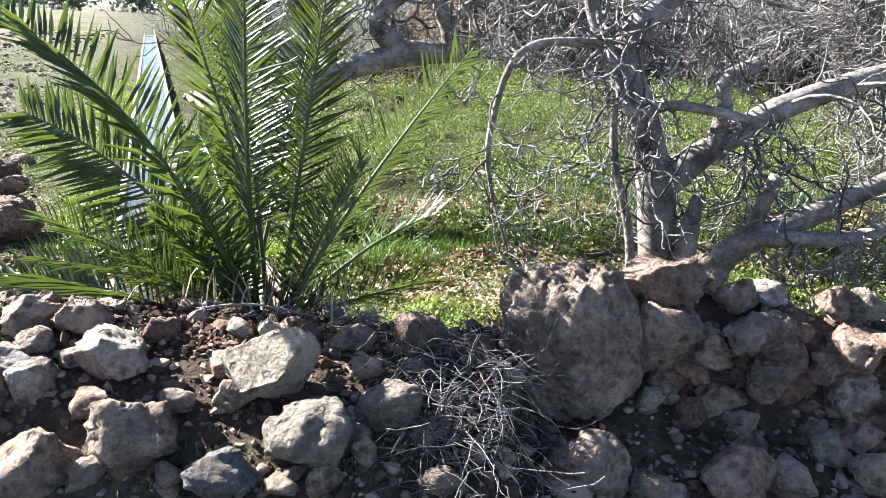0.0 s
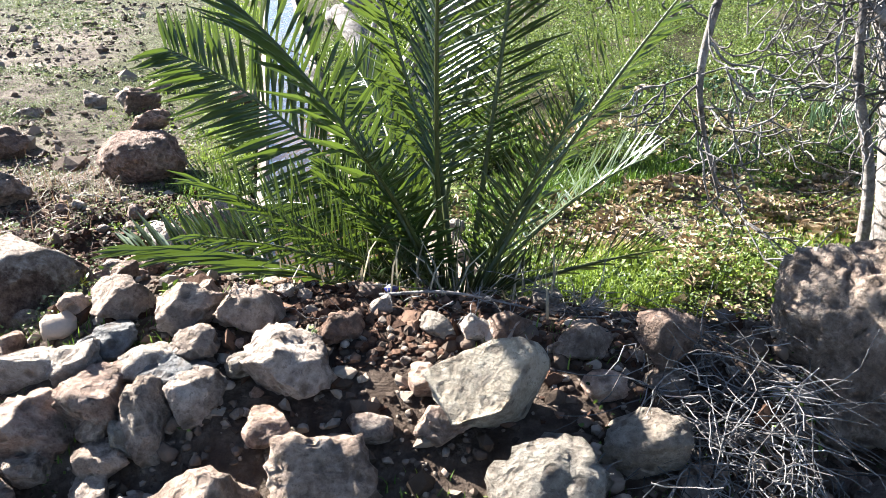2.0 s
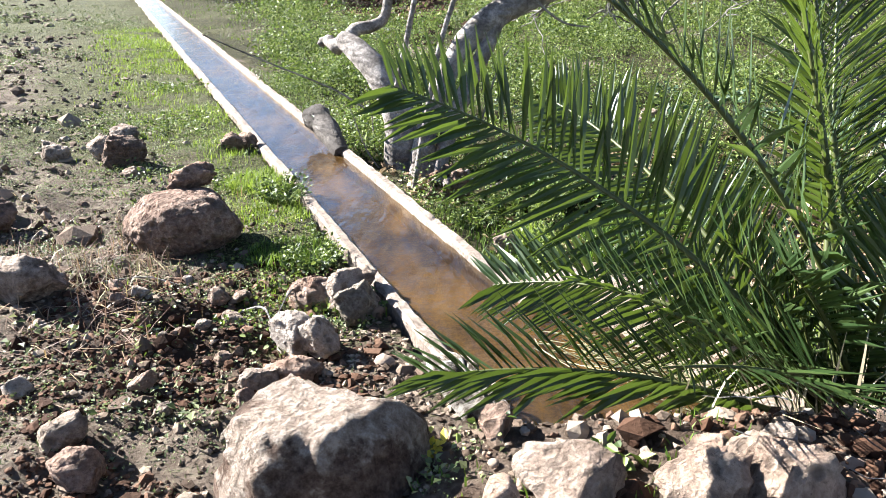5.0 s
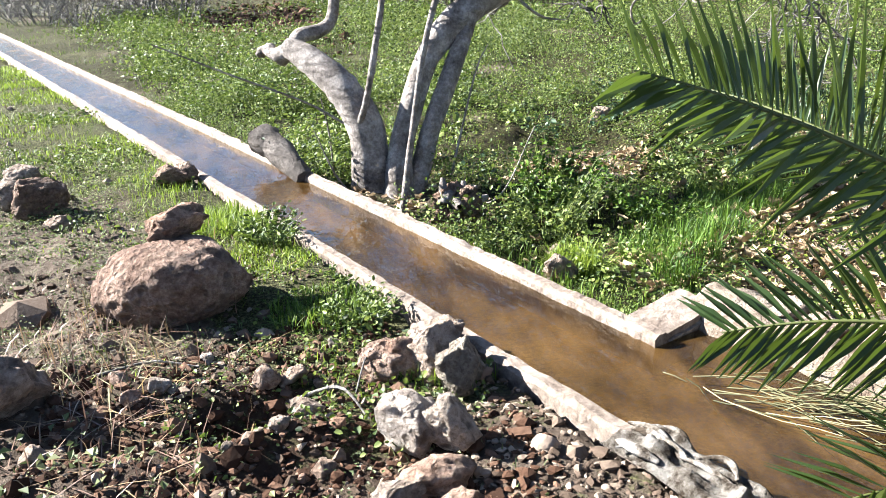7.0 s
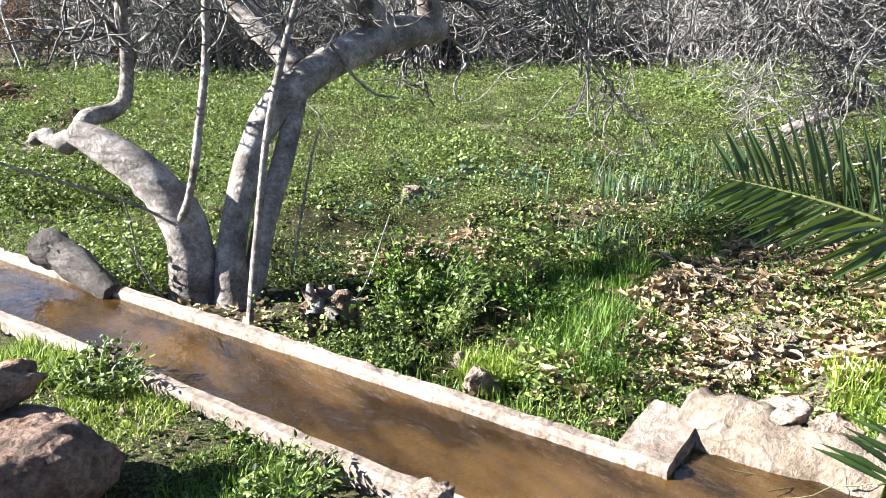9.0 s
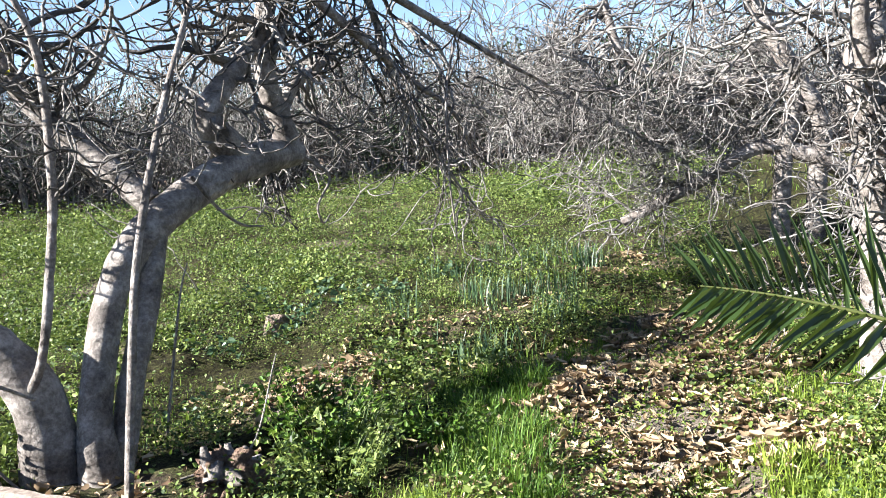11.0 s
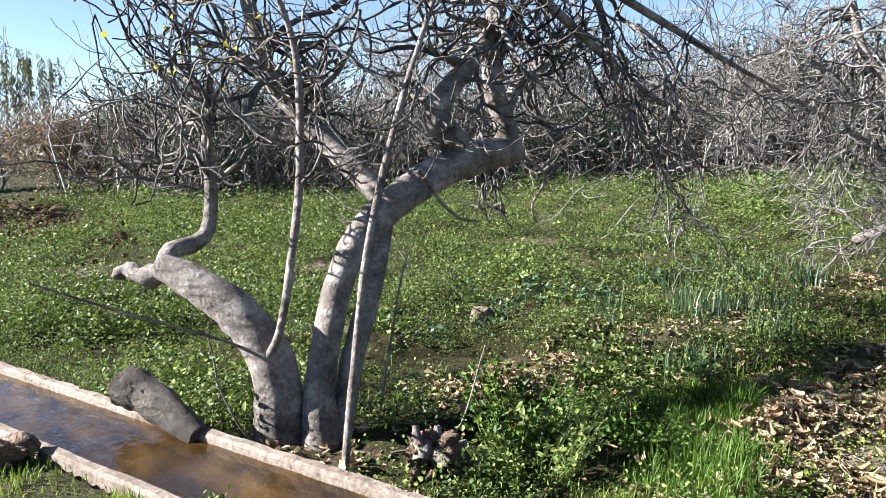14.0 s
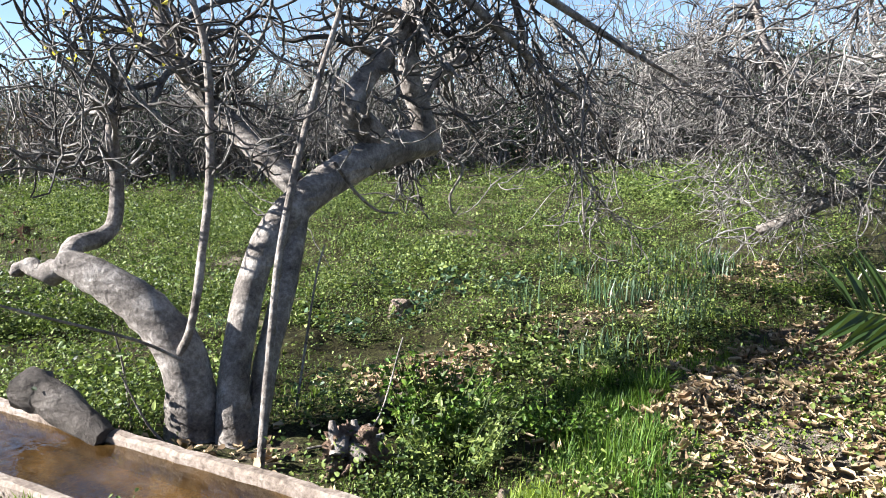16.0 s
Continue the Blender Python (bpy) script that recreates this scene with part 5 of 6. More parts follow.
def fig_by_bank():
    rng = np.random.default_rng(23)
    tree = empty("fig_tree", (1.45, 5.2, -0.45), "bare pale-barked fig tree with thick low limbs behind the rocks", "tree", "fig trees")
    inv = Matrix.Translation((-1.45, -5.2, 0.45))
    T = limb(tree, "trunk", ((1.50, 5.22, -0.50), (1.44, 5.20, 0.0), (1.36, 5.2, 0.50), (1.24, 5.2, 0.93), (1.10, 5.2, 1.24), (1.12, 5.22, 1.48), (1.34, 5.25, 1.72), (1.7, 5.3, 2.1)), (0.15, 0.13, 0.12, 0.10, 0.10, 0.10, 0.08, 0.06), rng, 14)
    T2 = limb(tree, "limb", ((1.06, 5.18, 1.2), (0.92, 5.15, 1.42), (0.82, 5.15, 1.67), (0.7, 5.1, 2.1)), (0.06, 0.055, 0.045, 0.03), rng, 9)
    L = limb(tree, "limb", ((1.38, 5.25, 0.52), (1.52, 5.3, 0.62), (1.73, 5.35, 0.78), (2.15, 5.4, 1.05), (2.71, 5.5, 1.26), (3.3, 5.6, 1.45)), (0.10, 0.11, 0.09, 0.085, 0.075, 0.05), rng, 12)
    limb(tree, "stub", ((1.72, 5.3, 0.78), (1.76, 5.28, 1.03), (1.74, 5.28, 1.22), (1.93, 5.28, 1.34)), (0.06, 0.055, 0.05, 0.05), rng, 9, True)
    N = limb(tree, "limb", ((1.62, 5.0, -0.30), (1.72, 4.95, 0.06), (1.86, 4.9, 0.26), (2.05, 4.9, 0.36), (2.38, 4.9, 0.53), (2.8, 4.9, 0.78), (3.3, 4.95, 1.1)), (0.11, 0.09, 0.085, 0.08, 0.065, 0.05, 0.04), rng, 11)
    limb(tree, "stub", ((1.90, 4.9, 0.33), (1.93, 4.88, 0.49), (2.0, 4.86, 0.70)), (0.05, 0.045, 0.05), rng, 9, True)
    limb(tree, "stub", ((1.55, 5.05, -0.3), (1.56, 5.05, 0.2), (1.60, 5.05, 0.52)), (0.10, 0.07, 0.04), rng, 9, True)
    N2 = limb(tree, "limb", ((1.88, 4.88, 0.30), (2.1, 4.75, 0.34), (2.5, 4.65, 0.42), (2.9, 4.6, 0.7), (3.2, 4.5, 0.95)), (0.05, 0.05, 0.045, 0.035, 0.02), rng, 8)
    V = limb(tree, "limb", ((1.02, 5.1, 1.22), (1.1, 5.0, 1.02), (1.35, 4.95, 1.08), (1.75, 4.95, 1.03), (1.95, 4.95, 0.95)), (0.035, 0.035, 0.03, 0.03, 0.02), rng, 7)
    H = limb(tree, "limb", ((0.9, 5.1, 1.42), (0.5, 4.9, 1.40), (0.33, 4.85, 1.25), (0.24, 4.8, 0.85), (0.27, 4.8, 0.55), (0.4, 4.8, 0.15)), (0.03, 0.025, 0.022, 0.02, 0.014, 0.006), rng, 7)
    S = limb(tree, "sucker", ((1.25, 5.1, -0.4), (1.2, 5.08, 0.2), (1.05, 5.06, 0.7), (1.0, 5.05, 1.1)), (0.035, 0.03, 0.028, 0.02), rng, 7)
    rows = []
    for line, count, length, rad in ((T, 14, 0.8, 0.014), (T2, 16, 0.8, 0.013), (L, 20, 0.8, 0.014), (N, 16, 0.6, 0.012), (N2, 16, 0.6, 0.012), (V, 8, 0.5, 0.009), (H, 12, 0.45, 0.008), (S, 8, 0.5, 0.007)):
        for i in range(count):
            k = min(int(len(line) * (0.3 + 0.7 * (i + rng.random()) / count)), len(line) - 1)
            rows.append((line[k], rng.normal(0, 1, 3) + np.array((-0.1, 0, 0.2)), length * rng.uniform(0.5, 1.2), rad * rng.uniform(0.6, 1.2)))
    crown(tree, rng, rows, 2, 0.12, 0.25, 3)
    rows = []
    for k in range(10):
        p = np.array((0.6 + 0.8 * rng.random(), 5.1 + 0.5 * rng.random(), 1.5 + 0.5 * rng.random()))
        rows.append((p, np.array((-0.6, 0.2, -0.3)) + rng.normal(0, 0.5, 3), rng.uniform(0.6, 1.0), 0.011))
    crown(tree, rng, rows, 2, 0.2, 0.3, 3, name="drooping_twig_mass")
    for o in tree.children:
        o.matrix_parent_inverse = inv
    return tree


fig_by_bank()


def fig_in_orchard():
    rng = np.random.default_rng(34)
    tree = empty("fig_tree", (6.05, 7.4, -0.45), "bare many-stemmed fig tree with a low spreading crown in the orchard", "tree", "fig trees")
    inv = Matrix.Translation((-6.05, -7.4, 0.45))
    a = limb(tree, "trunk", ((5.85, 7.6, -0.6), (5.90, 7.57, -0.21), (5.93, 7.52, 0.65), (6.0, 7.43, 1.35), (5.78, 7.73, 1.42), (5.2, 8.3, 1.3)), (0.16, 0.11, 0.10, 0.10, 0.09, 0.06), rng, 11)
    b = limb(tree, "trunk", ((6.15, 7.3, -0.6), (6.13, 7.26, -0.24), (6.16, 7.23, 0.42), (6.18, 7.19, 1.0), (6.01, 7.42, 1.6), (5.76, 7.75, 2.4), (5.6, 7.9, 3.0)), (0.15, 0.12, 0.11, 0.11, 0.11, 0.09, 0.06), rng, 11)
    c = limb(tree, "limb", ((6.8, 6.9, 0.2), (6.25, 7.1, 0.54), (5.80, 7.72, 0.80), (5.38, 8.26, 0.45), (4.82, 9.01, 0.02)), (0.11, 0.10, 0.09, 0.07, 0.06), rng, 10, True)
    d = limb(tree, "limb", ((6.0, 7.45, 1.55), (5.41, 8.22, 1.57), (5.03, 8.73, 1.75), (4.84, 8.97, 2.04), (4.8, 9.1, 2.6)), (0.08, 0.08, 0.07, 0.06, 0.04), rng, 9)
    e = limb(tree, "trunk", ((6.9, 6.7, -0.5), (6.8, 6.7, 0.8), (6.7, 6.6, 1.6), (6.9, 6.4, 2.6)), (0.2, 0.17, 0.16, 0.1), rng, 11)
    rows = []
    for line, count, length in ((a, 12, 1.3), (b, 14, 1.4), (c, 14, 1.0), (d, 20, 1.3), (e, 10, 1.4)):
        for i in range(count):
            k = min(int(len(line) * (0.62 + 0.38 * (i + rng.random()) / count)), len(line) - 1)
            rows.append((line[k], rng.normal(0, 0.8, 3) + np.array((-0.5, 0.8, 0.1)), length * rng.uniform(0.5, 1.3), rng.uniform(0.012, 0.022)))
    crown(tree, rng, rows, 2, 0.14, 0.25, 6, thin=0.0045)
    rows = []
    for k in range(22):
        p = np.array((4.2 + 1.6 * rng.random(), 8.2 + 1.4 * rng.random(), 0.9 + 1.6 * rng.random()))
        rows.append((p, np.array((-0.7, 0.2, -0.3)) + rng.normal(0, 0.5, 3), rng.uniform(0.8, 1.4), 0.015))
    crown(tree, rng, rows, 2, 0.15, 0.25, 5, thin=0.0045, name="drooping_twig_mass")
    for o in tree.children:
        o.matrix_parent_inverse = inv
    return tree


fig_in_orchard()


# ---- thicket and far trees ----
def bare_shrub(seed, tall, stems, lean=0.35, kids=4, depth=2, spread=1.1, radius=0.03):
    """A shrub of many stems: the stems, and under them their mass of twigs."""
    rng = np.random.default_rng(seed)
    t, fine = Tubes(), Tubes()
    for i in range(stems):
        a = rng.random() * 6.28
        q = spread * math.sqrt(rng.random())
        p = np.array((q * math.cos(a), q * math.sin(a), -0.2))
        w = np.array((math.cos(a) * lean * rng.random(), math.sin(a) * lean * rng.random(), 1.0))
        twig(t, rng, p, w, tall * rng.uniform(0.45, 0.85), radius * rng.uniform(0.6, 1.4), depth, -0.02, 0.12, 3, kids, 0.2, 0.011, fine)
    ob = put("bare_shrub", t.mesh("bare_shrub"), M_TWIG, None, "dense bare grey shrub in the thicket behind the orchard", "shrub", "thicket shrubs")
    put("twig_mass", fine.mesh("twig_mass"), M_TWIG, ob, kind="stuff")
    return ob


def thickets():
    shapes = [bare_shrub(300 + i, 5.0, 20) for i in range(4)]
    used = set()
    r = random.Random(77)
    for dist, n in ((25, 27), (28.5, 22), (33, 11)):
        for i in range(n):
            az = radians(-12 + 112 * (i + r.uniform(-0.3, 0.3)) / n)
            d = dist + r.uniform(-1.5, 1.5)
            x, y = -3.6 + d * math.sin(az), 3.8 + d * math.cos(az)
            if side(x, y) < 2.0 or -2 < math.degrees(az) < 11:
                continue
            k = r.uniform(0.8, 1.15) * (0.75 if math.degrees(az) < 6 else 1)
            m = pose(x, y, hz(x, y) - 0.05, 0, 0, r.uniform(0, 360))
            which = r.choice(range(4))
            shrub = shapes[which]
            if which in used:
                shrub = copy_thing(shrub, m)
            else:
                used.add(which)
                shrub.matrix_basis = m
            shrub.scale = (k, k, k * r.uniform(0.85, 1.15))


thickets()


def leaf_mass(name, x, y, rx, ry, tall, n, size, material, label, rng, hang=False):
    """A far bush: stems, and small leaves in lumps with gaps."""
    t = Tubes()
    z0 = hz(x, y)
    for i in range(14):
        twig(t, rng, (x + rng.normal(0, rx * 0.3), y + rng.normal(0, ry * 0.3), z0 - 0.2), (rng.normal(0, 0.3), rng.normal(0, 0.3), 1), tall * 0.8, 0.06, 1, 0, 0.05, 4, 4, 0.15, 0.015)
    ob = put(name, t.mesh(name), M_TWIG, None, label, "tree" if hang else "bush")
    lumps = rng.normal(0, 0.42, (46, 3)) * np.array((rx, ry, tall * 0.36)) + np.array((x, y, z0 + tall * (0.62 if hang else 0.48)))
    lumps[:, 2] = np.maximum(lumps[:, 2], z0 + 0.15)
    p = lumps[rng.integers(0, len(lumps), n)]
    if hang:
        roots = lumps[rng.integers(0, len(lumps), 260)] + rng.normal(0, 1, (260, 3)) * np.array((0.5, 0.5, 0.3))
        which = rng.integers(0, 260, n)
        p = roots[which] + rng.normal(0, 0.05, (n, 3))
        p[:, 2] -= rng.random(n) * (rng.uniform(0.15, 0.5, 260) * tall)[which]
    else:
        p = p + rng.normal(0, 1, (n, 3)) * np.array((rx * 0.16, ry * 0.16, tall * 0.12))
    p[:, 2] = np.maximum(p[:, 2], z0 + 0.05)
    v, f = leaves(rng, p, size, 0.2 if not hang else 0.0, 5.0 if hang else 1.4, 0.25, 3.0 if hang else 0.0)
    put("foliage", raw_mesh("foliage", v, f, False), material, ob, kind="stuff")
    return ob


g2 = np.random.default_rng(55)
leaf_mass("willow_tree", -1.6, 66, 5.2, 4.0, 9.2, 16000, 0.075, M_WILLOW, "weeping willow with hanging yellow-green foliage beyond the field", g2, True)
for q in range(9):
    az, d = radians(18 + 8.5 * q + g2.normal(0, 1.5)), 25.5 + g2.normal(0, 1)
    leaf_mass("dark_bush", -3.6 + d * math.sin(az), 3.8 + d * math.cos(az), 1.9, 1.4, 2.2 + 1.2 * g2.random(), 3500, 0.06, M_DARKLEAF, "dark evergreen bush at the foot of the thicket", g2)
for q in range(12):
    az, d = radians(12 + 7.0 * q + g2.normal(0, 1.5)), 31 + g2.normal(0, 1)
    leaf_mass("dark_bush", -3.6 + d * math.sin(az), 3.8 + d * math.cos(az), 2.6, 1.6, 3.6 + 1.4 * g2.random(), 2600, 0.12, M_DARKLEAF, "dark evergreen bush deep in the thicket", g2)
leaf_mass("rusty_bush", 1.1, 38, 3.1, 1.8, 4.1, 12000, 0.075, M_RUST, "reddish-brown autumn bush at the field's edge", g2)
for az, d, tall in ((12.0, 31, 4.6), (14.5, 30, 5.2), (18, 31, 5.0), (22, 30, 4.6)):
    a = radians(az)
    leaf_mass("feathery_bush", -3.6 + d * math.sin(a), 3.8 + d * math.cos(a), 1.9, 1.5, tall, 2600, 0.055, M_WILLOW, "upright feathery grey-green bush in the thicket", g2)
leaf_mass("olive_bush", -2.9, 44, 2.0, 1.6, 3.2, 6000, 0.09, M_OLIVE, "grey-green olive bush at the field's edge", g2)
leaf_mass("rusty_bush", 3.4, 33, 1.8, 1.6, 3.4, 6000, 0.08, M_RUST, "brown leafy bush against the thicket", g2)
for i in range(16):
    leaf_mass("hedge_tree", -150 + i * 16 + g2.normal(0, 4), 210 + g2.normal(0, 15), 9, 6, 6 + 3 * g2.random(), 900, 0.9, M_OLIVE, "hazy far tree in a row on the horizon", g2)


# ---- young date palm ----
PALM = (-0.80, 3.42, 0.0)


def frond(palm, rng, tip, bow, width=0.27, pairs=46, start=0.16, base=None, twist=0.25, pieces=False, sweep=0.52):
    """One feather leaf: a curved rib with two rows of stiff folded leaflets."""
    b = np.array(PALM) + (np.array(base) if base else np.append(rng.normal(0, 0.05, 2), 0.05))
    tip = np.asarray(tip, float)
    mid = (b + tip) / 2 + np.asarray(bow, float)
    s = np.linspace(0, 1, 40)[:, None]
    line = (1 - s) ** 2 * b + 2 * s * (1 - s) * mid + s ** 2 * tip
    t = Tubes()
    t.add(line, (0.016, 0.011, 0.007, 0.0025), 6)
    rib = put("frond", t.mesh("frond"), M_RACHIS, palm)
    pairs = int(pairs * 1.15)
    verts, faces, count = [], [], 0
    for k in range(pairs):
        u = start + (1 - start) * (k + 0.3 * rng.random()) / pairs
        i = min(int(u * 39), 38)
        p = line[i] + (line[i + 1] - line[i]) * (u * 39 - i)
        d = unit(line[i + 1] - line[i])
        sidew = unit(np.cross(d, (0, 0, 1.0)))
        up = np.cross(sidew, d)
        if twist:
            sidew, up = sidew * math.cos(twist) + up * math.sin(twist), up * math.cos(twist) - sidew * math.sin(twist)
        grow = width * (0.35 + 0.9 * math.sin(math.pi * min(1, (u - start) / (1 - start) * 0.72 + 0.2))) * rng.uniform(0.88, 1.1)
        for sgn in (-1, 1):
            fw = sweep + 0.55 * u * u + rng.normal(0, 0.13)
            w = unit(sidew * sgn * 1.0 + d * fw + up * (0.42 + rng.normal(0, 0.2)))
            flat = unit(np.cross(w, up * 0.8 + sidew * sgn * 0.5))
            nrm = unit(np.cross(flat, w))
            h = (0.0125 if pieces else 0.0076) * rng.uniform(0.75, 1.15)
            e = p + w * grow + np.array((0, 0, -0.05 * grow * rng.random()))
            q = p + w * grow * 0.45
            verts += [p - flat * h * 0.4, p + flat * h * 0.4, q - flat * h + nrm * h * 0.45, q, q + flat * h + nrm * h * 0.45, e]
            c = count
            faces += [(c, c + 3, c + 2), (c, c + 1, c + 3), (c + 1, c + 4, c + 3), (c + 2, c + 3, c + 5), (c + 3, c + 4, c + 5)]
            count += 6
    if not pieces:
        put("foliage", raw_mesh("foliage", verts, faces, False), M_PALM, rib, kind="stuff")
    else:
        va, fa = np.array(verts), np.array(faces[:5])
        for m in range(0, len(va), 6):
            put("leaflet", raw_mesh("leaflet", va[m:m + 6], fa, False), M_PALM, rib)
    return rib


def date_palm():
    rng = np.random.default_rng(66)
    palm = empty("date_palm", PALM, "young stemless date palm with dark green arching fronds", "palm")
    inv = Matrix.Translation(-Vector(PALM))
    frond(palm, rng, (-2.14, 4.07, 0.96), (0.10, 0.10, 0.24), 0.30, 50, twist=0.95, pieces=True, sweep=0.35)
    frond(palm, rng, (-1.78, 4.19, 0.21), (0.05, 0.0, 0.33), 0.28, 44, twist=0.85, pieces=True)
    frond(palm, rng, (-1.95, 3.50, 1.45), (0.125, 0.0, 0.42), 0.28, 50, pieces=True)
    frond(palm, rng, (-0.74, 2.98, 1.75), (-0.06, 0.05, 0.0), 0.21, 42, 0.34, sweep=0.55, twist=0.7)
    frond(palm, rng, (-0.55, 3.75, 1.75), (0.0, 0.0, 0.05), 0.23, 42, 0.34, sweep=0.6, twist=-0.5)
    frond(palm, rng, (-1.02, 3.85, 1.60), (0.0, 0.05, 0.05), 0.25, 44, 0.32, sweep=0.5)
    frond(palm, rng, (-1.25, 3.62, 1.75), (0.08, 0.0, 0.05), 0.24, 44, 0.32, sweep=0.6, twist=0.5)
    frond(palm, rng, (-0.70, 4.20, 1.45), (0.0, 0.0, 0.12), 0.25, 40, 0.32)
    frond(palm, rng, (0.08, 3.70, 1.38), (-0.12, 0.0, -0.02), 0.26, 54, twist=1.15)
    frond(palm, rng, (-0.05, 4.15, 0.52), (0.0, 0.0, 0.18), 0.26, 44, twist=0.8)
    frond(palm, rng, (-0.02, 3.52, 0.36), (0.02, 0.0, 0.08), 0.22, 40, twist=0.8)
    frond(palm, rng, (-1.68, 3.30, 0.62), (0.1, -0.05, 0.06), 0.24, 44)
    frond(palm, rng, (-1.55, 2.95, 0.55), (0.1, -0.05, 0.16), 0.22, 42)
    frond(palm, rng, (-1.50, 4.86, 0.77), (0.0, 0.0, 0.28), 0.28, 52, twist=0.85, pieces=True, sweep=0.3)
    frond(palm, rng, (-2.04, 3.39, 0.29), (0.05, 0.0, 0.24), 0.27, 46, twist=0.2, pieces=True, sweep=0.75)
    for k in range(4):
        a = rng.random() * 6.28
        frond(palm, rng, np.array(PALM) + np.array((0.45 * math.cos(a), 0.4 * math.sin(a), rng.uniform(0.3, 0.95))), (0.03, 0.0, 0.10), 0.2, 30, 0.25)
    # stem bases: stiff spines and dead sheaths
    t = Tubes()
    for k in range(60):
        a = rng.random() * 6.28
        b = np.array(PALM) + np.array((0.10 * math.cos(a), 0.10 * math.sin(a), -0.1))
        t.add(curve((b, b + np.array((0.05 * math.cos(a), 0.05 * math.sin(a), 0.25)), b + np.array((0.22 * math.cos(a), 0.22 * math.sin(a), rng.uniform(0.3, 0.6)))), 6), (0.014, 0.008, 0.003), 4)
    put("stem_bases", t.mesh("stem_bases"), M_RACHIS, palm, "crowded green leaf bases", kind="stuff")
    x, y = PALM[0] + rng.normal(0, 0.28, 500), PALM[1] + rng.normal(0, 0.14, 500)
    v, f = blades(rng, x, y, height(x, y), 0.26, 0.008, 1.0)
    put("dead_leaflets", raw_mesh("dead_leaflets", v, f, True), M_STRAW, palm, "dry straw-coloured dead leaflets", kind="stuff")
    for o in palm.children:
        o.matrix_parent_inverse = inv
    return palm


date_palm()


# ---- loose things by the channel ----
def log_and_root():
    rng = np.random.default_rng(9)
    t = Tubes()
    t.add(curve(((-2.92, 8.54, -0.02), (-2.83, 8.40, -0.07), (-2.74, 8.22, -0.15), (-2.66, 8.04, -0.23)), 14), (0.11, 0.105, 0.085, 0.06), 14, 0.22, rng, True)
    put("cut_log", t.mesh("cut_log"), M_CUT, None, "short sawn grey log lying across the kerb", "log")
    ob = rock(-1.83, 7.00, -0.24, 0.34, 0.30, "b", 0.26, 4, 10, 4, 0.6, lift=True, label="gnarled dark root lump behind the kerb", name="root_lump")
    for k in range(8):
        t = Tubes()
        twig(t, rng, (-1.83 + rng.normal(0, 0.06), 6.98, -0.20), (rng.normal(0, 1), rng.normal(0, 1), 0.6), 0.17, 0.042, 0, 0.1, 0.2, 6)
        stub = put("root_stub", t.mesh("root_stub"), M_BARK, ob)
        stub.matrix_parent_inverse = ob.matrix_world.inverted()


log_and_root()


def brush_heap():
    rng = np.random.default_rng(10)
    t = Tubes()
    for k in range(420):
        x, y = 0.10 + rng.normal(0, 0.14), 2.52 + rng.normal(0, 0.17)
        p = np.array((x, y, hz(x, y) + 0.02 + 0.07 * rng.random()))
        twig(t, rng, p, (rng.normal(0, 1), rng.normal(0, 0.6) - 0.3, rng.normal(0, 0.25)), rng.uniform(0.12, 0.34), 0.0022, 0, 0.12, 0.0, 4, 0, 0.25, 0.0012)
    for k in range(120):
        x, y = -0.45 + rng.normal(0, 0.35), 2.98 + rng.normal(0, 0.12)
        p = np.array((x, y, hz(x, y) + 0.02 + 0.05 * rng.random()))
        twig(t, rng, p, (rng.normal(0, 1), rng.normal(0, 0.5), rng.normal(0, 0.25)), rng.uniform(0.1, 0.28), 0.002, 0, 0.12, 0.0, 4, 0, 0.25, 0.0012)
    put("brush_heap", t.mesh("brush_heap"), M_TWIG, None, "heap of thin dry pale twigs between the rocks", "brushwood", kind="stuff")


brush_heap()


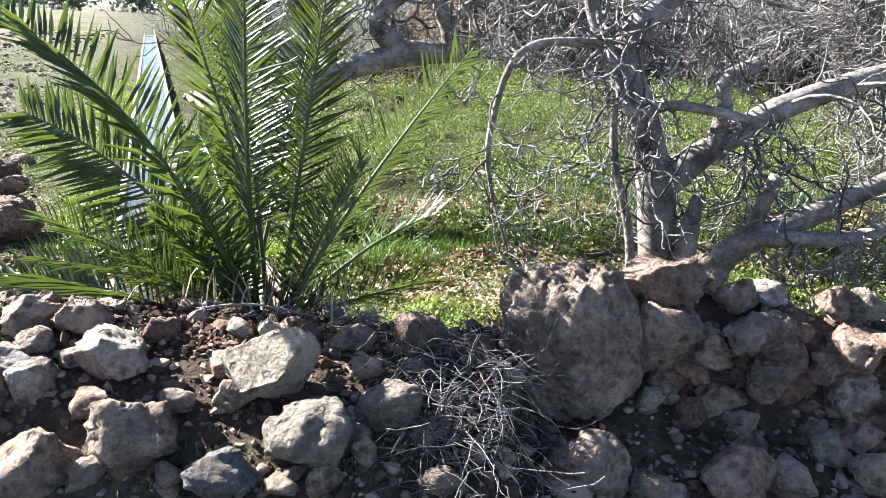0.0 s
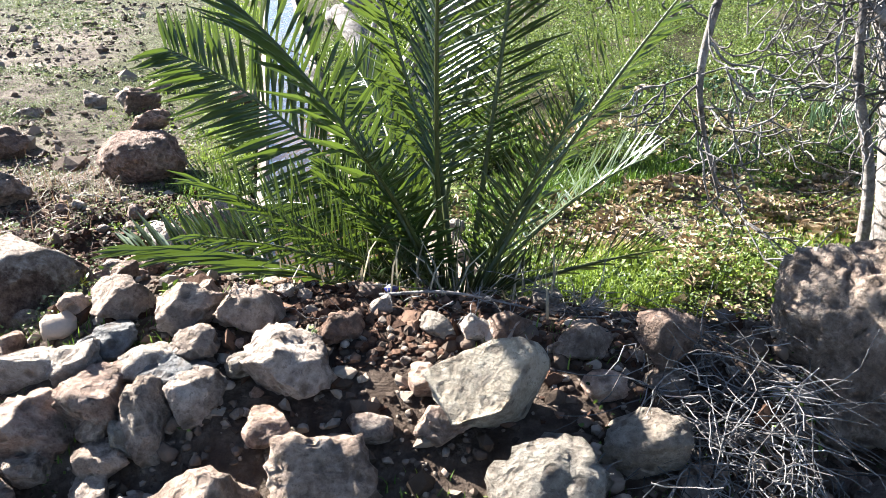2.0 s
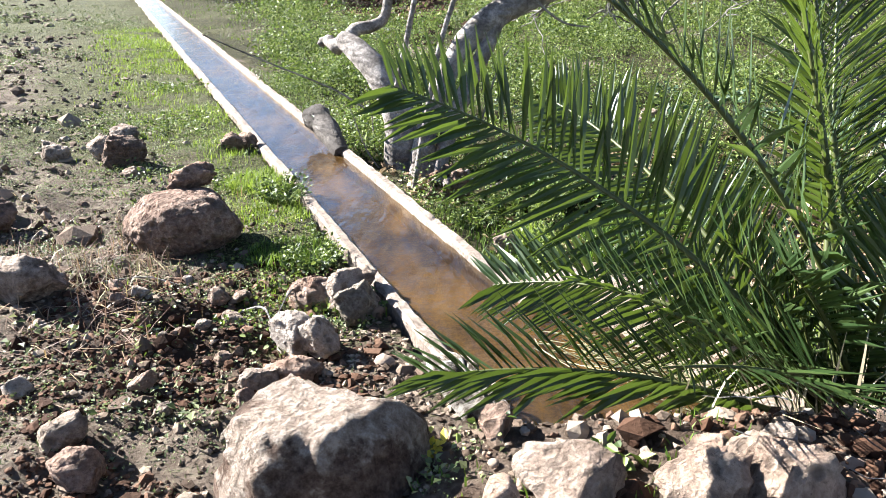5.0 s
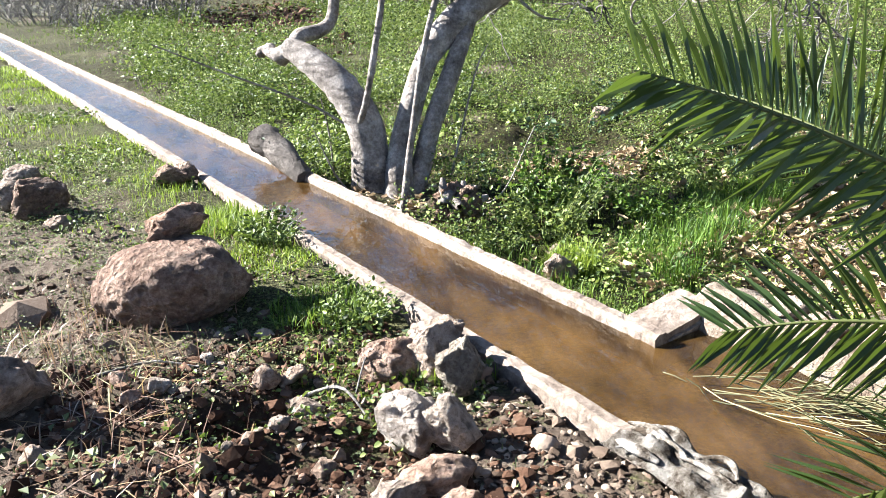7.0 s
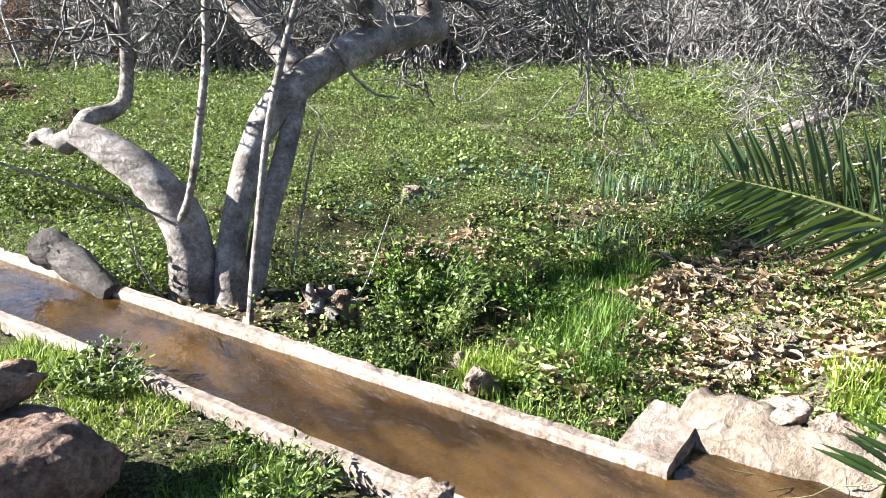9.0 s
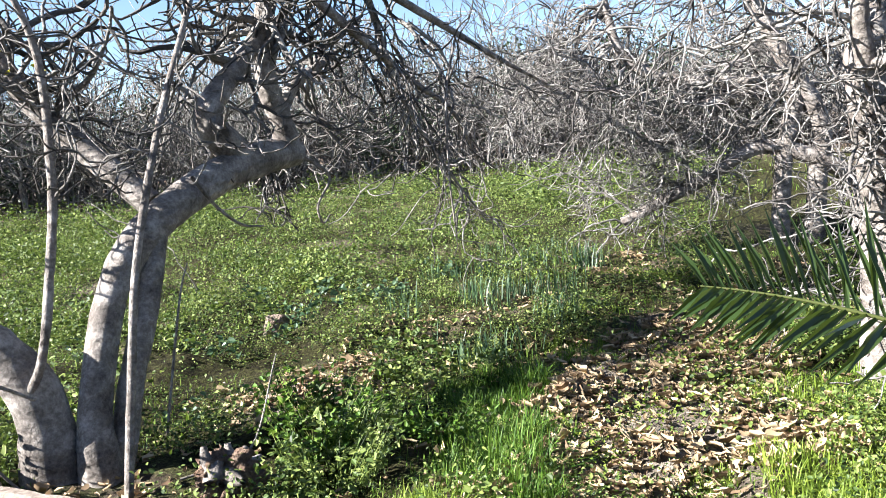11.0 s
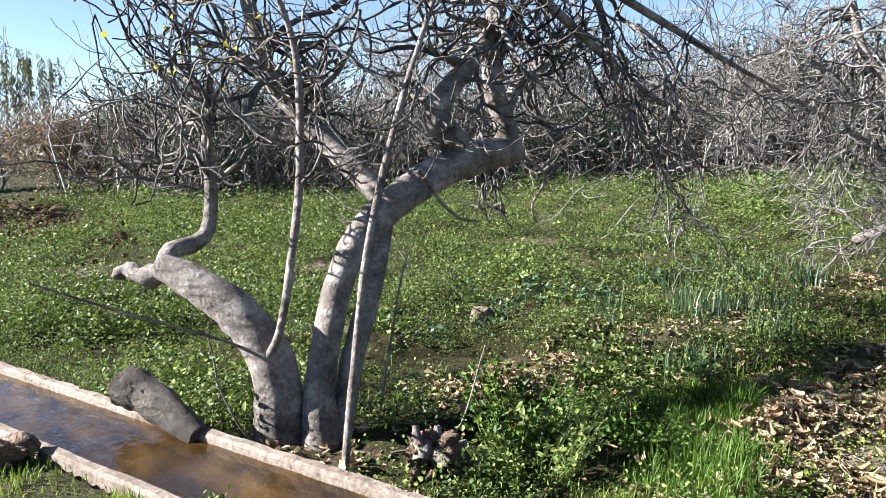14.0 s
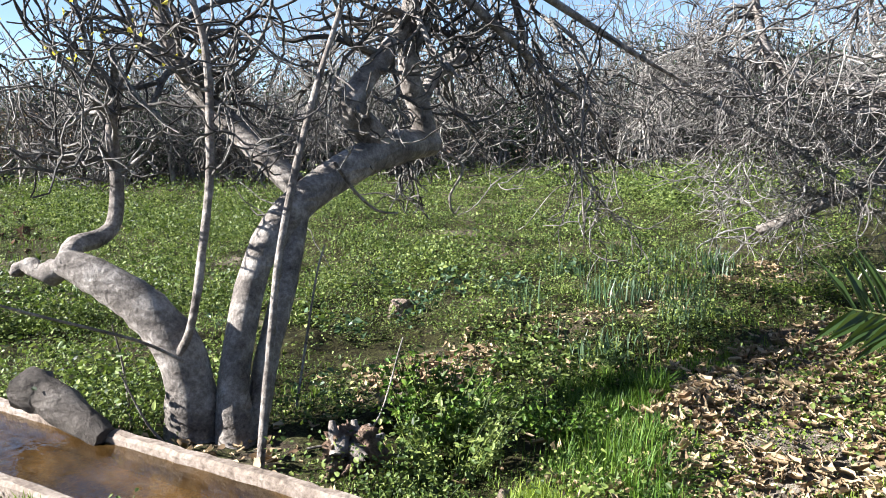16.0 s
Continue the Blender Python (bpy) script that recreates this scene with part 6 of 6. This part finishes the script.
def sackcloth():
    """A wet rag pushed along the near kerb."""
    bm = bmesh.new()
    n, m = 80, 44
    rows = []
    for i in range(n):
        row = []
        for j in range(m):
            a, s = -2.48 + 0.46 * i / (n - 1), -0.44 + 0.19 * j / (m - 1)
            p = across(a, s, 0)
            fold = 0.05 * noise.noise(Vector((a * 8, s * 20, 3))) + 0.02 * noise.noise(Vector((a * 14, s * 34, 7)))
            rim = min(i, n - 1 - i, 4) / 4 * min(j, m - 1 - j, 4) / 4
            droop = max(0.0, s + 0.255) * 1.2
            p.z = -0.195 + (0.035 + fold) * (0.25 + 0.75 * rim) - droop
            p.x += 0.03 * noise.noise(Vector((a * 5, s * 5, 11)))
            p.y += 0.03 * noise.noise(Vector((a * 5, s * 5, 19)))
            row.append(bm.verts.new(p))
        rows.append(row)
    for r1, r2 in zip(rows, rows[1:]):
        for j in range(m - 1):
            bm.faces.new((r1[j], r2[j], r2[j + 1], r1[j + 1]))
    bmesh.ops.solidify(bm, geom=bm.faces[:], thickness=0.006)
    cloth = part("sackcloth", bm, M_CLOTH, None, smooth=True)
    tagged(cloth, "crumpled muddy grey sackcloth draped over the kerb", "cloth")
    rng = np.random.default_rng(41)
    for k in range(13):
        a, s = -2.42 + 0.34 * rng.random(), -0.42 + 0.14 * rng.random()
        slope, bend = rng.normal(0, 0.06), rng.normal(0, 0.03)
        run = rng.uniform(0.05, 0.16)
        t = Tubes()
        line = []
        for u in (0, 0.33, 0.66, 1):
            aa, ss = a + run * (u - 0.5) * 1.2, s + slope * (u - 0.5) + bend * math.sin(3.1 * u)
            line.append(np.array(across(aa, ss, -0.163 - max(0.0, ss + 0.255) * 1.2 + 0.012 * math.sin(3.1 * u) + rng.normal(0, 0.004))))
        w = rng.uniform(0.008, 0.017)
        t.add(curve(line, 10), (w * 0.5, w, w * 0.9, w * 0.4), 8)
        put("fold", t.mesh("fold"), M_CLOTH, cloth)


sackcloth()


def rubble_dam():
    """Mortared rubble that carries the far kerb on round the pool."""
    path = curve([(ex, ey, 0) for ex, ey in EDGE], 110)
    prof = ((-0.14, -0.55), (-0.135, -0.4), (-0.12, -0.26), (-0.10, -0.21), (-0.06, -0.155), (-0.01, -0.12), (0.04, -0.105), (0.10, -0.12), (0.15, -0.19), (0.20, -0.30), (0.25, -0.52))
    bm = bmesh.new()
    rows = []
    for i, p in enumerate(path):
        d = unit(path[min(i + 1, len(path) - 1)] - path[max(i - 1, 0)])
        nx, ny = -d[1], d[0]
        row = []
        for o, z in prof:
            q = Vector((p[0] + nx * o, p[1] + ny * o, z - 0.04 * min(1, i / 90)))
            j = q * 6
            q += Vector((noise.noise(j), noise.noise(j + Vector((7, 0, 0))), noise.noise(j + Vector((0, 7, 0))))) * 0.05 + Vector((0, 0, 0.045 * abs(noise.noise(q * 9)) + 0.02 * noise.noise(q * 23) - 0.01))
            row.append(bm.verts.new(q))
        rows.append(row)
    for r1, r2 in zip(rows, rows[1:]):
        for k in range(len(prof) - 1):
            bm.faces.new((r1[k], r1[k + 1], r2[k + 1], r2[k]))
    bm.faces.new(rows[0][::-1])
    bm.faces.new(rows[-1])
    bmesh.ops.recalc_face_normals(bm, faces=bm.faces)
    tagged(part("rubble_edge", bm, M_MORTAR, None, smooth=True), "pale mortared rubble edge of the pool", "wall", kind="structure")
    for x, y, w in ((-1.03, 4.93, 0.20), (-0.97, 4.76, 0.17), (-0.90, 4.56, 0.16), (-0.80, 4.30, 0.18)):
        rock(x, y, -0.15, w, 0.13, "t", 0.2, 4, -18, 10, 0.14, label="pale mortared stone of the pool's edge", name="edge_stone", lift=True)
    bm = bmesh.new()
    bmesh.ops.create_cube(bm, size=1)
    bmesh.ops.bevel(bm, geom=bm.edges[:], offset=0.07, segments=2, affect="EDGES")
    bmesh.ops.subdivide_edges(bm, edges=bm.edges[:], cuts=3, use_grid_fill=True)
    for v in bm.verts:
        v.co += Vector((noise.noise(v.co * 4), noise.noise(v.co * 4 + Vector((9, 0, 0))), noise.noise(v.co * 4 + Vector((0, 9, 0))))) * 0.02
    ob = part("sluice_block", bm, M_CONCRETE, None, smooth=False)
    tagged(ob, "broken concrete end block of the kerb with a dark notch", "concrete block")
    c = across(-1.47, 0.50, -0.395)
    ob.matrix_world = pose(c.x, c.y, c.z, 6, -8, 20) @ Matrix.Diagonal((0.36, 0.22, 0.42, 1))


rubble_dam()


def flood_straw():
    rng = np.random.default_rng(14)
    t = Tubes()
    for k in range(120):
        u = rng.random()
        p = np.array((-1.50 + 0.6 * u + rng.normal(0, 0.07), 4.62 - 0.5 * u + rng.normal(0, 0.09), WATER + 0.012 + 0.03 * rng.random()))
        w = np.array((0.75, -0.6, 0.02)) + rng.normal(0, 0.18, 3) * np.array((1, 1, 0.3))
        twig(t, rng, p, w, rng.uniform(0.2, 0.55), 0.0026, 0, 0.0, 0.0, 4, 0, 0.16, 0.0013)
    put("flood_straw", t.mesh("flood_straw"), M_STALK, None, "long dry grass stalks caught in the water", "straw", kind="stuff")
    x, y = rng.normal(-4.0, 0.25, 420), rng.normal(6.0, 0.3, 420)
    v, f = blades(rng, x, y, height(x, y), 0.08, 0.004, 1.0)
    put("dry_straw", raw_mesh("dry_straw", v, f, True), M_RUST, None, "dry brown straw beside the boulder", "straw", kind="stuff")


flood_straw()


def stick(points, radius, label):
    t = Tubes()
    t.add(curve(points, 14), (radius, radius * 0.8, radius * 0.4), 6, 0.2, np.random.default_rng(3))
    put("stick", t.mesh("stick"), M_TWIG, None, label, "stick", "loose sticks")


def on(x, y, up=0.01):
    return (x, y, hz(x, y) + up)


stick((on(-2.95, 5.05, 0.03), on(-2.78, 4.95, 0.07), on(-2.70, 4.78, 0.02)), 0.008, "pale curved root lying on dug earth")
stick((on(-2.60, 5.25, 0.03), on(-2.66, 5.10, 0.09), on(-2.72, 4.98, 0.02)), 0.006, "thin pale twig on the earth")
stick((on(-3.30, 2.95, 0.02), on(-3.05, 2.90, 0.03), on(-2.85, 2.86, 0.02)), 0.010, "dry stalk lying on the path's edge")
stick((on(-3.35, 2.88, 0.015), on(-3.12, 2.78, 0.02), on(-2.92, 2.80, 0.02)), 0.007, "dry stalk lying on the path's edge")
stick((on(-3.65, 5.35, 0.02), on(-3.45, 5.38, 0.03), on(-3.28, 5.36, 0.02)), 0.006, "thin brown twig on the field")
stick((on(-0.95, 2.98, 0.03), on(-0.72, 2.93, 0.08), on(-0.45, 2.95, 0.04)), 0.006, "thin twig across the top of the bank")


def plastic_scrap():
    n = Nodes("blue_plastic")
    m = n.finish((0.02, 0.025, 0.13), 0.35, n.noise(spot(n), 60.0, 3), 0.01, 0.4, 0.5)
    me = stone_mesh(77, 3, 2, 0.35)
    ob = put("plastic_scrap", me, m, None, "small crumpled scrap of dark blue plastic", "litter")
    ob.matrix_world = pose(-0.92, 3.03, hz(-0.92, 3.03) + 0.03, 10, 20, 40) @ Matrix.Diagonal((0.045, 0.03, 0.03, 1))


plastic_scrap()
leafy_bush(-1.66, 2.92, 0.06, 0.08, 3, 0.03, "broad dark green leaves between the rocks")
leafy_bush(-2.00, 3.05, 0.03, 0.07, 1, 0.025, "broad leaves between the rocks, one yellowed", M_YELLOW)
